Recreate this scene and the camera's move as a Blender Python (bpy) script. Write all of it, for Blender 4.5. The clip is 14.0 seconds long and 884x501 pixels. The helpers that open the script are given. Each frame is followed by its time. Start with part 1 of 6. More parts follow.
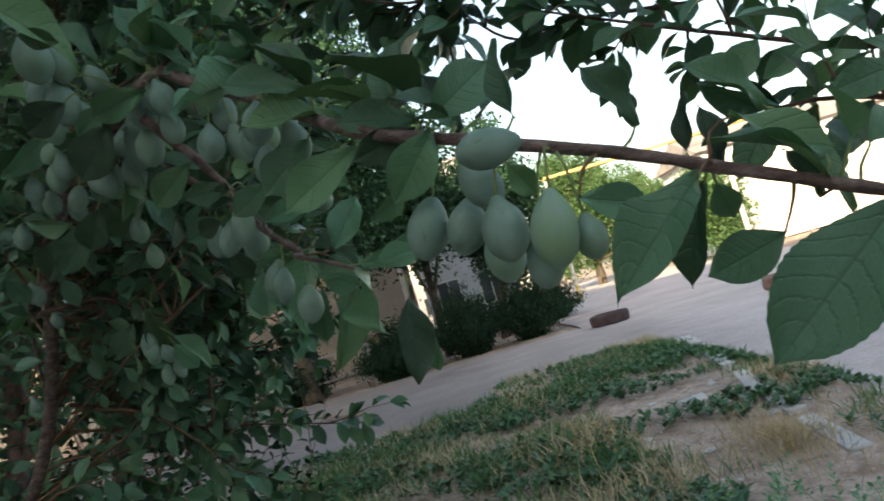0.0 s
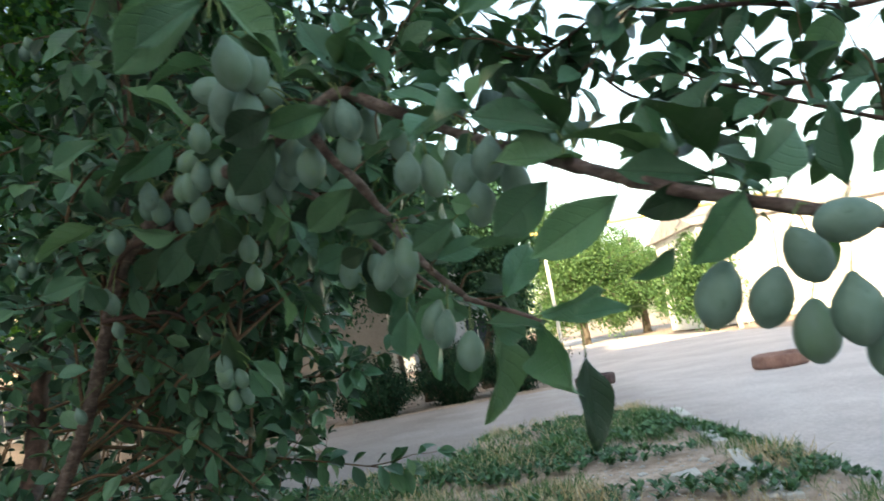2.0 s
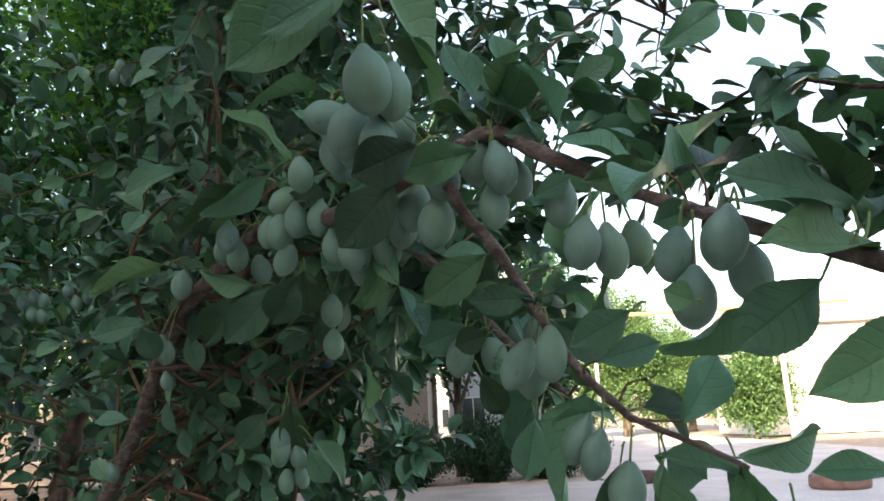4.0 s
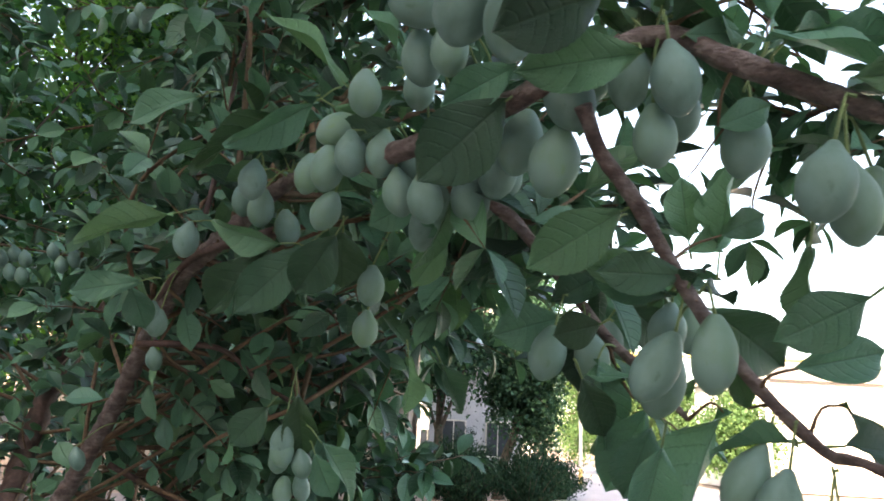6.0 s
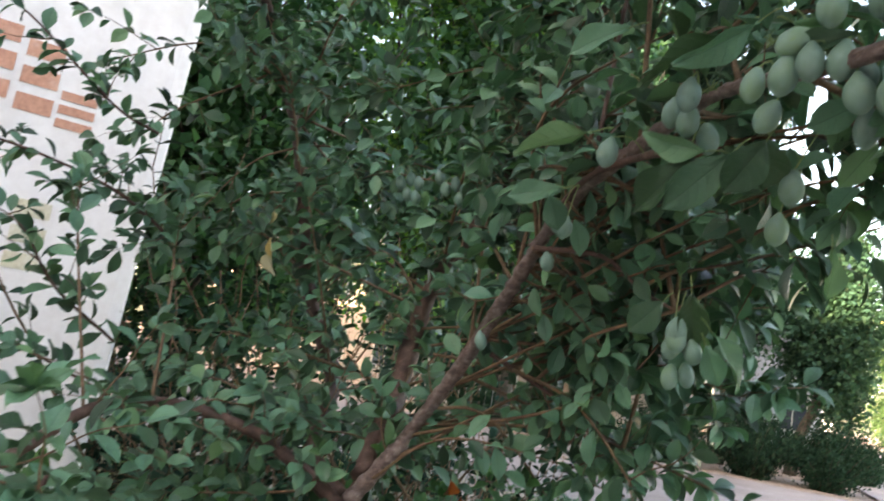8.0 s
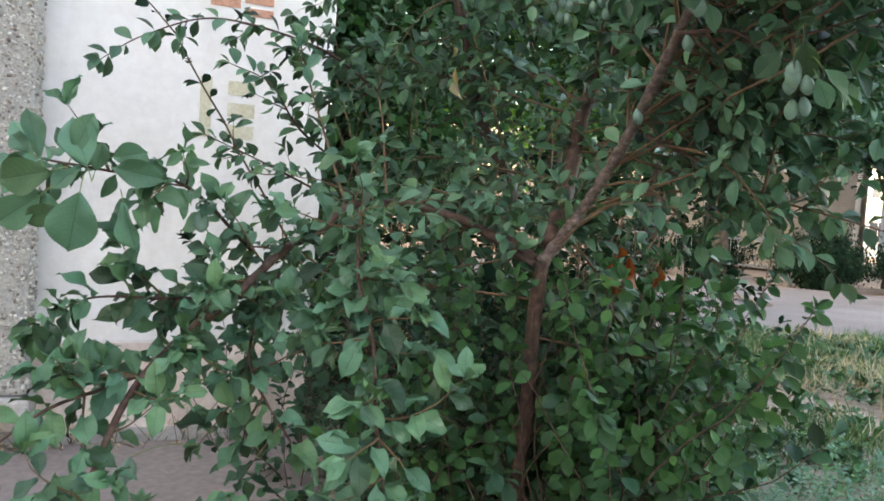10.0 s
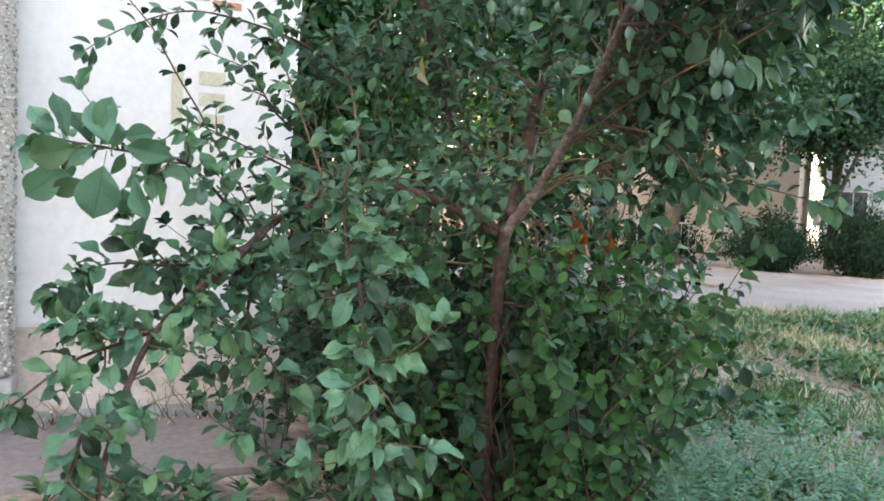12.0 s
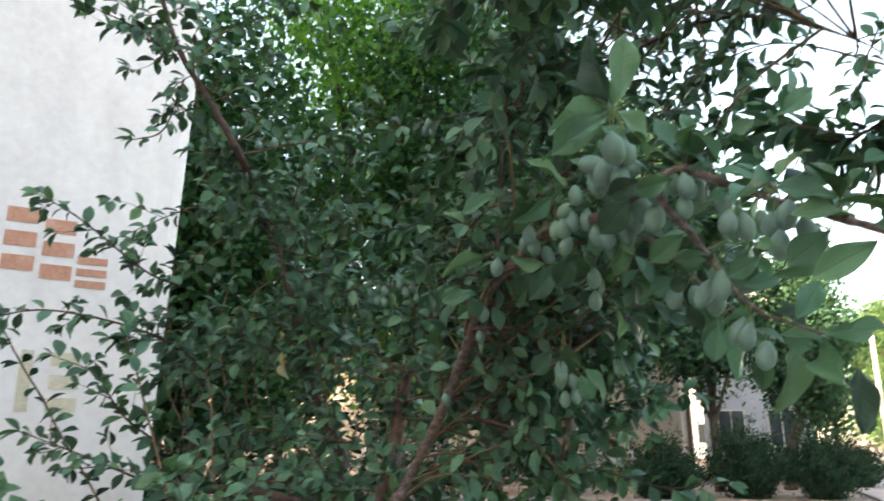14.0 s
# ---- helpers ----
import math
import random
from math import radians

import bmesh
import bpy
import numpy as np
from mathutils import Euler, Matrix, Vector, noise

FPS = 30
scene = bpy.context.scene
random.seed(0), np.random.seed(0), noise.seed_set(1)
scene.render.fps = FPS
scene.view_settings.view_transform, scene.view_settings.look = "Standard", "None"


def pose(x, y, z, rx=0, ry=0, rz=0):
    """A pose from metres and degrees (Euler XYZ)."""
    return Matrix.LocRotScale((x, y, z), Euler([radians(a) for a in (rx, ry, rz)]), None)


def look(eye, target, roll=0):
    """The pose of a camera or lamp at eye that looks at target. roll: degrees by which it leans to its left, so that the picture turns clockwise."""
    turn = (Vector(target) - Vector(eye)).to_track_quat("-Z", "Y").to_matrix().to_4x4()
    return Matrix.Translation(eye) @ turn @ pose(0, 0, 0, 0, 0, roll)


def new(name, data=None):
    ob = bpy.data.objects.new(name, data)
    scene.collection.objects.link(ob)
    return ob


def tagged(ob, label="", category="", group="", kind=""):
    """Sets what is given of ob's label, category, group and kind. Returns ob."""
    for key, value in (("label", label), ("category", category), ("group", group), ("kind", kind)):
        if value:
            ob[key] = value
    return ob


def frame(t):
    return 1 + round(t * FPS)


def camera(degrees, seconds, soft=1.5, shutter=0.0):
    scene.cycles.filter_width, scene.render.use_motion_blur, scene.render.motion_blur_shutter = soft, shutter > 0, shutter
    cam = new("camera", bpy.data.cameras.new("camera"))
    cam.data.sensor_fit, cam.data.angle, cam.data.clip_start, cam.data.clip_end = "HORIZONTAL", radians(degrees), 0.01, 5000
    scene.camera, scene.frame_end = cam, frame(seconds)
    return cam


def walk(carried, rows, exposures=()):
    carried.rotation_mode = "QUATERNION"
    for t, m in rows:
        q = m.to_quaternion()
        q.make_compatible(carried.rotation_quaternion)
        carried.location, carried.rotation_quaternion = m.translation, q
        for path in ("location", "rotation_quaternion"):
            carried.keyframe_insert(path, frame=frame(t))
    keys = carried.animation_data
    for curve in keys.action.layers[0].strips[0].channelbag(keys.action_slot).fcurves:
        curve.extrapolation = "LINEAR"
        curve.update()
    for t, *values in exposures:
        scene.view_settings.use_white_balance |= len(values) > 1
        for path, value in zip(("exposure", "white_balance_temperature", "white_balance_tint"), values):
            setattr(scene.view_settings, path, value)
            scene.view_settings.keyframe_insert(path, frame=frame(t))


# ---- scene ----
cam = camera(62.3, 14.0, 1.7, 0.3)
METRES, EYE, TILT, LEAN, TURN = 2.0, 1.5, -2.1, -0.9, 0.0
ROWS = [
    (0.0, 0.0, 0.0, 0.0, 1.96, 6.73, 16.85),
    (0.5, -0.0026, 0.0027, 0.0016, -2.65, 5.43, 18.5),
    (1.0, -0.0224, -0.0056, 0.0133, 0.1, 6.51, 17.5),
    (1.5, -0.0586, -0.0011, 0.0184, 2.29, 7.45, 15.76),
    (2.0, -0.0971, 0.0178, 0.0293, 0.03, 9.69, 10.73),
    (2.5, -0.1287, 0.0203, 0.0379, 4.57, 11.49, 7.03),
    (5.0, -0.1503, 0.1547, 0.0643, 1.22, 16.62, 1.22),
    (5.5, -0.1687, 0.1671, 0.0571, 1.88, 16.43, -0.27),
    (6.0, -0.1814, 0.1981, 0.0585, 0.44, 16.88, -2.1),
    (6.5, -0.207, 0.1892, 0.0596, 4.96, 17.11, -2.88),
    (7.0, -0.2186, 0.1721, 0.0536, 8.99, 16.59, -4.2),
    (7.5, -0.2408, 0.1487, 0.0282, 15.02, 13.97, -7.88),
    (8.0, -0.2461, 0.1179, 0.0009, 21.08, 11.04, -9.47),
    (8.5, -0.2394, 0.0827, -0.0383, 26.7, 5.72, -8.82),
    (9.0, -0.2259, 0.0213, -0.0691, 31.43, 1.96, -7.82),
    (11.5, -0.1431, -0.1982, -0.152, 30.58, -1.46, -0.93),
    (12.0, -0.1468, -0.2006, -0.1477, 28.99, -1.1, -2.94),
    (12.5, -0.143, -0.187, -0.1289, 26.54, 1.9, -2.89),
    (13.0, -0.135, -0.1892, -0.0982, 27.6, 7.22, -1.1),
    (13.5, -0.1263, -0.1836, -0.0596, 26.52, 13.39, 0.57),
    (14.0, -0.1094, -0.1724, -0.0411, 21.09, 16.9, 0.41),
]
EXPOSURES = [(0.0, 1.8, 8300, 9), (2.0, 2.35, 8500, 5), (2.5, 2.4, 8500, 6), (5.0, 2.65, 8000, 16), (7.0, 3.2, 8800, 18), (9.0, 3.18, 9000, 15), (11.5, 3.52, 8700, 14), (12.5, 3.55, 8700, 14), (13.0, 3.58, 8850, 13), (13.5, 2.87, 9000, 13), (14.0, 2.95, 8800, 12)]
walk(cam, [(t, pose(0, 0, EYE, TILT, LEAN, TURN) @ pose(METRES * x, METRES * y, METRES * z, 90 + pitch, roll, yaw)) for t, x, y, z, yaw, pitch, roll in ROWS], EXPOSURES)

# ---- light: a low sun behind the houses, open sky ----
SUN_ELEVATION, SUN_AZIMUTH = 20.0, 200.0
world = bpy.data.worlds.new("evening_sky")
scene.world = world
world.use_nodes = True
wn = world.node_tree.nodes
sky = wn.new("ShaderNodeTexSky")
sky.sky_type, sky.sun_disc = "NISHITA", False
sky.sun_elevation, sky.sun_rotation = radians(SUN_ELEVATION), radians(SUN_AZIMUTH)
sky.dust_density, sky.air_density = 2.0, 1.0
wn["Background"].inputs["Strength"].default_value = 0.15
world.node_tree.links.new(sky.outputs["Color"], wn["Background"].inputs["Color"])
sun = new("sun", bpy.data.lights.new("sun", "SUN"))
sun.data.energy, sun.data.angle, sun.data.color = 4.5, radians(0.6), (1.0, 0.88, 0.74)
a, e = radians(SUN_AZIMUTH), radians(SUN_ELEVATION)
sun.matrix_world = look((0, 0, 30), (-math.sin(a) * math.cos(e) * 10, -math.cos(a) * math.cos(e) * 10, 30 - 10 * math.sin(e)))

# ---- materials ----
def shader(name, rough=0.7, spec=0.3):
    m = bpy.data.materials.new(name)
    m.use_nodes = True
    bsdf = m.node_tree.nodes["Principled BSDF"]
    bsdf.inputs["Roughness"].default_value = rough
    bsdf.inputs["Specular IOR Level"].default_value = spec
    return m, m.node_tree.nodes, m.node_tree.links, bsdf


def ramp(n, l, fac, stops):
    r = n.new("ShaderNodeValToRGB")
    r.color_ramp.elements[0].position, r.color_ramp.elements[0].color = stops[0][0], (*stops[0][1], 1)
    r.color_ramp.elements[1].position, r.color_ramp.elements[1].color = stops[-1][0], (*stops[-1][1], 1)
    for p, c in stops[1:-1]:
        r.color_ramp.elements.new(p).color = (*c, 1)
    l.new(fac, r.inputs["Fac"])
    return r.outputs["Color"]


def grain(n, l, scale, detail=6, coords="Object", rough=0.6, stretch=None):
    tc = n.new("ShaderNodeTexCoord")
    t = n.new("ShaderNodeTexNoise")
    t.inputs["Scale"].default_value, t.inputs["Detail"].default_value, t.inputs["Roughness"].default_value = scale, detail, rough
    if stretch:
        mp = n.new("ShaderNodeMapping")
        mp.inputs["Scale"].default_value = stretch
        l.new(tc.outputs[coords], mp.inputs["Vector"])
        l.new(mp.outputs["Vector"], t.inputs["Vector"])
    else:
        l.new(tc.outputs[coords], t.inputs["Vector"])
    return t.outputs["Fac"]


def mix(n, l, kind, fac, a, b):
    x = n.new("ShaderNodeMix")
    x.data_type, x.blend_type = "RGBA", kind
    for value, socket in ((fac, 0), (a, 6), (b, 7)):
        if isinstance(value, (int, float)):
            x.inputs[socket].default_value = value
        elif isinstance(value, tuple):
            x.inputs[socket].default_value = (*value, 1)
        else:
            l.new(value, x.inputs[socket])
    return x.outputs[2]


def bump(n, l, bsdf, height, strength=0.3, distance=0.01):
    b = n.new("ShaderNodeBump")
    b.inputs["Strength"].default_value, b.inputs["Distance"].default_value = strength, distance
    l.new(height, b.inputs["Height"])
    l.new(b.outputs["Normal"], bsdf.inputs["Normal"])


def surface(name, stops, scale, rough=0.8, spec=0.25, fine=None, relief=0.3, distance=0.01, detail=6, stretch=None):
    """Colour from two scales of noise, with a fine relief."""
    m, n, l, bsdf = shader(name, rough, spec)
    col = ramp(n, l, grain(n, l, scale, detail, stretch=stretch), stops)
    g = grain(n, l, fine or scale * 8, 8, stretch=stretch)
    col = mix(n, l, "OVERLAY", 0.45, col, ramp(n, l, g, [(0.3, (0.3, 0.3, 0.3)), (0.7, (0.7, 0.7, 0.7))]))
    l.new(col, bsdf.inputs["Base Color"])
    bump(n, l, bsdf, g, relief, distance)
    return m


def leaf_material(name, dark, light, back, veins=1.0, glow=0.25, rough=0.5, spec=0.25):
    """A leaf: UV x runs across (-1 to 1), y along (0 to 1); midrib and forward-curving side veins, fine net between them."""
    m, n, l, bsdf = shader(name, rough, spec)
    info = n.new("ShaderNodeNewGeometry")
    ob = n.new("ShaderNodeObjectInfo")

    def math_node(op, *values):
        x = n.new("ShaderNodeMath")
        x.operation = op
        for i, v in enumerate(values):
            if isinstance(v, (int, float)):
                x.inputs[i].default_value = v
            else:
                l.new(v, x.inputs[i])
        return x.outputs[0]
    pick = math_node("FRACT", math_node("ADD", info.outputs["Random Per Island"], ob.outputs["Random"]))
    middle = tuple((a + b) / 2 for a, b in zip(dark, light))
    col = ramp(n, l, pick, [(0.0, dark), (0.40, middle), (0.86, light), (1.0, tuple(0.7 * a + 0.3 * b for a, b in zip(light, back)))])
    # each leaf is a little bluer or yellower than the next
    shift = math_node("FRACT", math_node("MULTIPLY", pick, 17.3))
    col = mix(n, l, "MULTIPLY", 1.0, col, ramp(n, l, shift, [(0.0, (0.86, 0.95, 1.12)), (0.7, (1.0, 1.0, 1.0)), (1.0, (1.16, 1.03, 0.84))]))
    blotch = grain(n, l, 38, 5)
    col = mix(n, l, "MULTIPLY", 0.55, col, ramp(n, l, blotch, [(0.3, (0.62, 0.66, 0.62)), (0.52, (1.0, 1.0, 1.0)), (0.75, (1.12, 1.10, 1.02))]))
    if veins:
        tc = n.new("ShaderNodeTexCoord")
        sep = n.new("ShaderNodeSeparateXYZ")
        l.new(tc.outputs["UV"], sep.inputs[0])
        ax = math_node("ABSOLUTE", sep.outputs["X"])
        curve = math_node("POWER", ax, 1.5)
        wobble = math_node("MULTIPLY", math_node("SUBTRACT", grain(n, l, 22, 2), 0.5), 0.05)
        along = math_node("ADD", math_node("SUBTRACT", sep.outputs["Y"], math_node("MULTIPLY", curve, 0.20)), wobble)
        wave = math_node("ABSOLUTE", math_node("SINE", math_node("MULTIPLY", along, 25.0)))
        side = math_node("SMOOTH_MIN", math_node("MULTIPLY", wave, 3.2), 1.0, 0.4)
        rib = math_node("MINIMUM", math_node("MULTIPLY", ax, 11.0), 1.0)
        valley = math_node("MULTIPLY", side, rib)
        line = math_node("SUBTRACT", 1.0, math_node("MINIMUM", math_node("MULTIPLY", wave, 7.0), 1.0))
        line = math_node("MAXIMUM", math_node("MULTIPLY", line, 0.45), math_node("SUBTRACT", 1.0, math_node("MINIMUM", math_node("MULTIPLY", ax, 22.0), 1.0)))
        col = mix(n, l, "MIX", math_node("MULTIPLY", line, 0.50 * veins), col, dark)
        net = grain(n, l, 420, 2)
        bump(n, l, bsdf, math_node("ADD", valley, math_node("MULTIPLY", net, 0.25)), 0.45 * veins, 0.0026)
    l.new(col, bsdf.inputs["Base Color"])
    l.new(ramp(n, l, blotch, [(0.3, (rough * 0.82,) * 3), (0.7, (min(1.0, rough * 1.25),) * 3)]), bsdf.inputs["Roughness"])
    if glow:
        tr = n.new("ShaderNodeBsdfTranslucent")
        l.new(mix(n, l, "MULTIPLY", 1.0, col, (1.3, 1.6, 0.7)), tr.inputs["Color"])
        mx = n.new("ShaderNodeMixShader")
        mx.inputs[0].default_value = glow
        l.new(bsdf.outputs[0], mx.inputs[1])
        l.new(tr.outputs[0], mx.inputs[2])
        l.new(mx.outputs[0], n["Material Output"].inputs["Surface"])
    return m


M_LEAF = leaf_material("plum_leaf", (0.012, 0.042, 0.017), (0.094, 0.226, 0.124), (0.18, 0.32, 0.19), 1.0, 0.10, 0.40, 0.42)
# the plum's own leaf, darkened so its colour carries the shade under the crown
M_SUCKER_SHADED = leaf_material("shaded_sucker_leaf", (0.006, 0.026, 0.011), (0.030, 0.095, 0.045), (0.07, 0.16, 0.08), 0.8, 0.06, 0.45, 0.25)
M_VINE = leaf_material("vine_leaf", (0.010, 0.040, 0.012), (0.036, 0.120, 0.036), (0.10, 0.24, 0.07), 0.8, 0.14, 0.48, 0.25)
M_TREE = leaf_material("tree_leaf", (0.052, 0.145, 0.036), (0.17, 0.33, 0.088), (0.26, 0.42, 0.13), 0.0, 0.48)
# shrub green taken near black: the shade beneath the trees is in the colour
M_SHADED = leaf_material("shaded_shrub_leaf", (0.006, 0.022, 0.012), (0.020, 0.056, 0.032), (0.04, 0.08, 0.05), 0.0, 0.10, 0.6, 0.08)
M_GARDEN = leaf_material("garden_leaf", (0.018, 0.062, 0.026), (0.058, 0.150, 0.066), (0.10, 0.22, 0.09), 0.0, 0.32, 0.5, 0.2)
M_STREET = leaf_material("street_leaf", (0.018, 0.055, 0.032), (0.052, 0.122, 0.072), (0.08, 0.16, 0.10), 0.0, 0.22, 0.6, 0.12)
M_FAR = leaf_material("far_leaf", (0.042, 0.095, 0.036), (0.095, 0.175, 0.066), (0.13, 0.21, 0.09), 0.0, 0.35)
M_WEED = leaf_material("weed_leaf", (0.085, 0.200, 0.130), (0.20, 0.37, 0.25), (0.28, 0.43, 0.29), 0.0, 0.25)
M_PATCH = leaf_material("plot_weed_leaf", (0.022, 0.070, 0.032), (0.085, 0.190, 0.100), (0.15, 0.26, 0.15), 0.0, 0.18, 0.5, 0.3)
M_STRAW = leaf_material("dry_grass", (0.38, 0.30, 0.19), (0.62, 0.51, 0.35), (0.70, 0.60, 0.45), 0.0, 0.05, 0.8)
M_GRASS = leaf_material("green_grass", (0.045, 0.105, 0.045), (0.13, 0.225, 0.115), (0.30, 0.31, 0.18), 0.0, 0.25, 0.7)
M_DRYLEAF = leaf_material("dry_leaf", (0.40, 0.32, 0.15), (0.52, 0.43, 0.24), (0.6, 0.52, 0.32), 0.3, 0.08)
M_REDLEAF = leaf_material("red_leaf", (0.20, 0.04, 0.015), (0.32, 0.08, 0.03), (0.5, 0.15, 0.05), 0.3, 0.3)
M_BARK = surface("plum_bark", [(0.3, (0.032, 0.016, 0.012)), (0.52, (0.082, 0.042, 0.032)), (0.76, (0.17, 0.105, 0.083))], 34, 0.62, 0.4, 170, 0.7, 0.004)
M_LIMB = surface("limb_bark", [(0.3, (0.060, 0.038, 0.032)), (0.5, (0.150, 0.100, 0.086)), (0.72, (0.30, 0.235, 0.210))], 55, 0.6, 0.4, 210, 0.9, 0.005, stretch=(1, 1, 1.6))
M_TWIG = surface("plum_twig", [(0.3, (0.09, 0.05, 0.03)), (0.7, (0.19, 0.12, 0.07))], 50, 0.7, 0.3, 200, 0.3, 0.002)
M_STALK = surface("green_stalk", [(0.3, (0.14, 0.20, 0.08)), (0.7, (0.22, 0.30, 0.13))], 60, 0.6)
M_TRUNK = surface("tree_bark", [(0.3, (0.05, 0.04, 0.03)), (0.7, (0.12, 0.10, 0.08))], 6, 0.9, 0.2, 40, 0.7, 0.03)
M_SOIL = surface("dry_soil", [(0.25, (0.26, 0.195, 0.155)), (0.5, (0.39, 0.305, 0.255)), (0.75, (0.51, 0.425, 0.37))], 1.2, 0.95, 0.1, 30, 0.6, 0.02)
M_ROAD = surface("dusty_asphalt", [(0.25, (0.32, 0.285, 0.285)), (0.5, (0.41, 0.37, 0.37)), (0.75, (0.49, 0.445, 0.44))], 0.5, 0.9, 0.2, 25, 0.35, 0.01)


def mottle(m, scale, dark, light):
    """Crusted and crumbled patches over a soil's colour."""
    n, l = m.node_tree.nodes, m.node_tree.links
    bsdf = n["Principled BSDF"]
    old = bsdf.inputs["Base Color"].links[0].from_socket
    tone = ramp(n, l, grain(n, l, scale, 7, rough=0.7), [(0.34, dark), (0.52, (1.0, 1.0, 1.0)), (0.70, light)])
    l.new(mix(n, l, "MULTIPLY", 1.0, old, tone), bsdf.inputs["Base Color"])


mottle(M_SOIL, 5.5, (0.52, 0.47, 0.43), (1.22, 1.20, 1.18))


def dirt_and_shade_tone(m):
    """West of the plot's corner, trodden brown dirt with tree shade painted in; east brightened for open sky."""
    n, l = m.node_tree.nodes, m.node_tree.links
    bsdf = n["Principled BSDF"]
    old = bsdf.inputs["Base Color"].links[0].from_socket
    sep = n.new("ShaderNodeSeparateXYZ")
    l.new(n.new("ShaderNodeNewGeometry").outputs["Position"], sep.inputs[0])
    add = n.new("ShaderNodeMath")
    add.operation = "MULTIPLY_ADD"
    l.new(grain(n, l, 0.45, 6), add.inputs[0])
    add.inputs[1].default_value = 7.0
    l.new(sep.outputs["X"], add.inputs[2])
    scale = n.new("ShaderNodeMath")
    scale.operation = "MULTIPLY"
    l.new(add.outputs[0], scale.inputs[0])
    scale.inputs[1].default_value = 0.1
    tone = ramp(n, l, scale.outputs[0], [(0.25, (0.60, 0.56, 0.53)), (0.55, (0.85, 0.82, 0.80)), (0.85, (1.18, 1.18, 1.18))])
    l.new(mix(n, l, "MULTIPLY", 1.0, old, tone), bsdf.inputs["Base Color"])


dirt_and_shade_tone(M_ROAD)
M_KERB = surface("kerb_concrete", [(0.3, (0.36, 0.36, 0.36)), (0.7, (0.55, 0.55, 0.54))], 4, 0.9, 0.2, 40, 0.4, 0.01)
M_BLOCKR = surface("red_block", [(0.3, (0.15, 0.085, 0.075)), (0.7, (0.26, 0.160, 0.140))], 4, 0.9, 0.2, 40, 0.4, 0.01)
M_BLOCKD = surface("dark_block", [(0.3, (0.040, 0.028, 0.032)), (0.7, (0.085, 0.060, 0.062))], 4, 0.9, 0.2, 40, 0.4, 0.01)
M_WHITE = surface("whitewash", [(0.3, (0.70, 0.665, 0.66)), (0.55, (0.785, 0.755, 0.75)), (0.75, (0.83, 0.805, 0.80))], 1.3, 0.9, 0.2, 22, 0.25, 0.006)
M_PINK = surface("pink_render", [(0.3, (0.52, 0.41, 0.365)), (0.55, (0.65, 0.54, 0.495)), (0.75, (0.73, 0.66, 0.62))], 2.5, 0.9, 0.2, 30, 0.35, 0.008)
M_PLINTH = surface("grey_plinth", [(0.3, (0.30, 0.28, 0.27)), (0.7, (0.46, 0.43, 0.42))], 3, 0.9, 0.2, 40, 0.4, 0.01)
M_PEBBLE = surface("pebble_mortar", [(0.3, (0.33, 0.31, 0.29)), (0.7, (0.55, 0.53, 0.50))], 60, 0.9, 0.2, 150, 0.9, 0.008)
M_PAINT = surface("faded_red_paint", [(0.3, (0.50, 0.25, 0.18)), (0.55, (0.56, 0.29, 0.21)), (0.8, (0.64, 0.42, 0.34))], 9, 0.9, 0.2, 60, 0.2, 0.002)
M_OCHRE = surface("faded_ochre_paint", [(0.3, (0.55, 0.50, 0.36)), (0.6, (0.62, 0.58, 0.46)), (0.8, (0.70, 0.68, 0.62))], 9, 0.9, 0.2, 60, 0.2, 0.002)
M_PLASTER = surface("warm_plaster", [(0.3, (0.44, 0.36, 0.30)), (0.7, (0.56, 0.47, 0.40))], 1.5, 0.9, 0.2, 20, 0.3, 0.01)
M_BLUE = surface("grey_blue_render", [(0.3, (0.42, 0.44, 0.47)), (0.7, (0.56, 0.58, 0.61))], 1.2, 0.9, 0.2, 20, 0.3, 0.01)
M_PALE = surface("pale_facade", [(0.3, (0.72, 0.70, 0.67)), (0.7, (0.82, 0.80, 0.77))], 0.6, 0.9, 0.2, 12, 0.2, 0.01)
M_ROOF = surface("slate_roof", [(0.3, (0.22, 0.20, 0.19)), (0.7, (0.36, 0.33, 0.31))], 1.5, 0.9, 0.2, 20, 0.4, 0.02)
M_YELLOW = surface("yellow_pipe_paint", [(0.3, (0.62, 0.43, 0.14)), (0.7, (0.72, 0.53, 0.20))], 6, 0.6, 0.4, 40, 0.1, 0.003)
M_POST = surface("pale_post_paint", [(0.3, (0.60, 0.56, 0.48)), (0.7, (0.74, 0.71, 0.64))], 3, 0.6, 0.4, 40, 0.1, 0.003)
M_IRON = surface("grey_iron", [(0.3, (0.20, 0.21, 0.22)), (0.7, (0.32, 0.33, 0.34))], 8, 0.6, 0.4, 50, 0.2, 0.003)
M_WOOD = surface("grey_wood", [(0.3, (0.20, 0.15, 0.12)), (0.7, (0.34, 0.27, 0.22))], 5, 0.9, 0.2, 40, 0.4, 0.006, stretch=(1, 12, 12))


def speckle(m, scale, low, high, tone):
    """Small scattered dirt marks over a surface's colour."""
    n, l = m.node_tree.nodes, m.node_tree.links
    bsdf = n["Principled BSDF"]
    old = bsdf.inputs["Base Color"].links[0].from_socket
    col = mix(n, l, "MULTIPLY", 1.0, old, ramp(n, l, grain(n, l, scale, 3), [(low, tone), (high, (1.0, 1.0, 1.0))]))
    l.new(mix(n, l, "MULTIPLY", 1.0, col, ramp(n, l, grain(n, l, scale * 0.16, 5, stretch=(1, 1, 0.35)), [(0.3, (0.91, 0.90, 0.89)), (0.5, (1.0, 1.0, 1.0))])), bsdf.inputs["Base Color"])


speckle(M_WHITE, 26, 0.24, 0.29, (0.60, 0.57, 0.54))


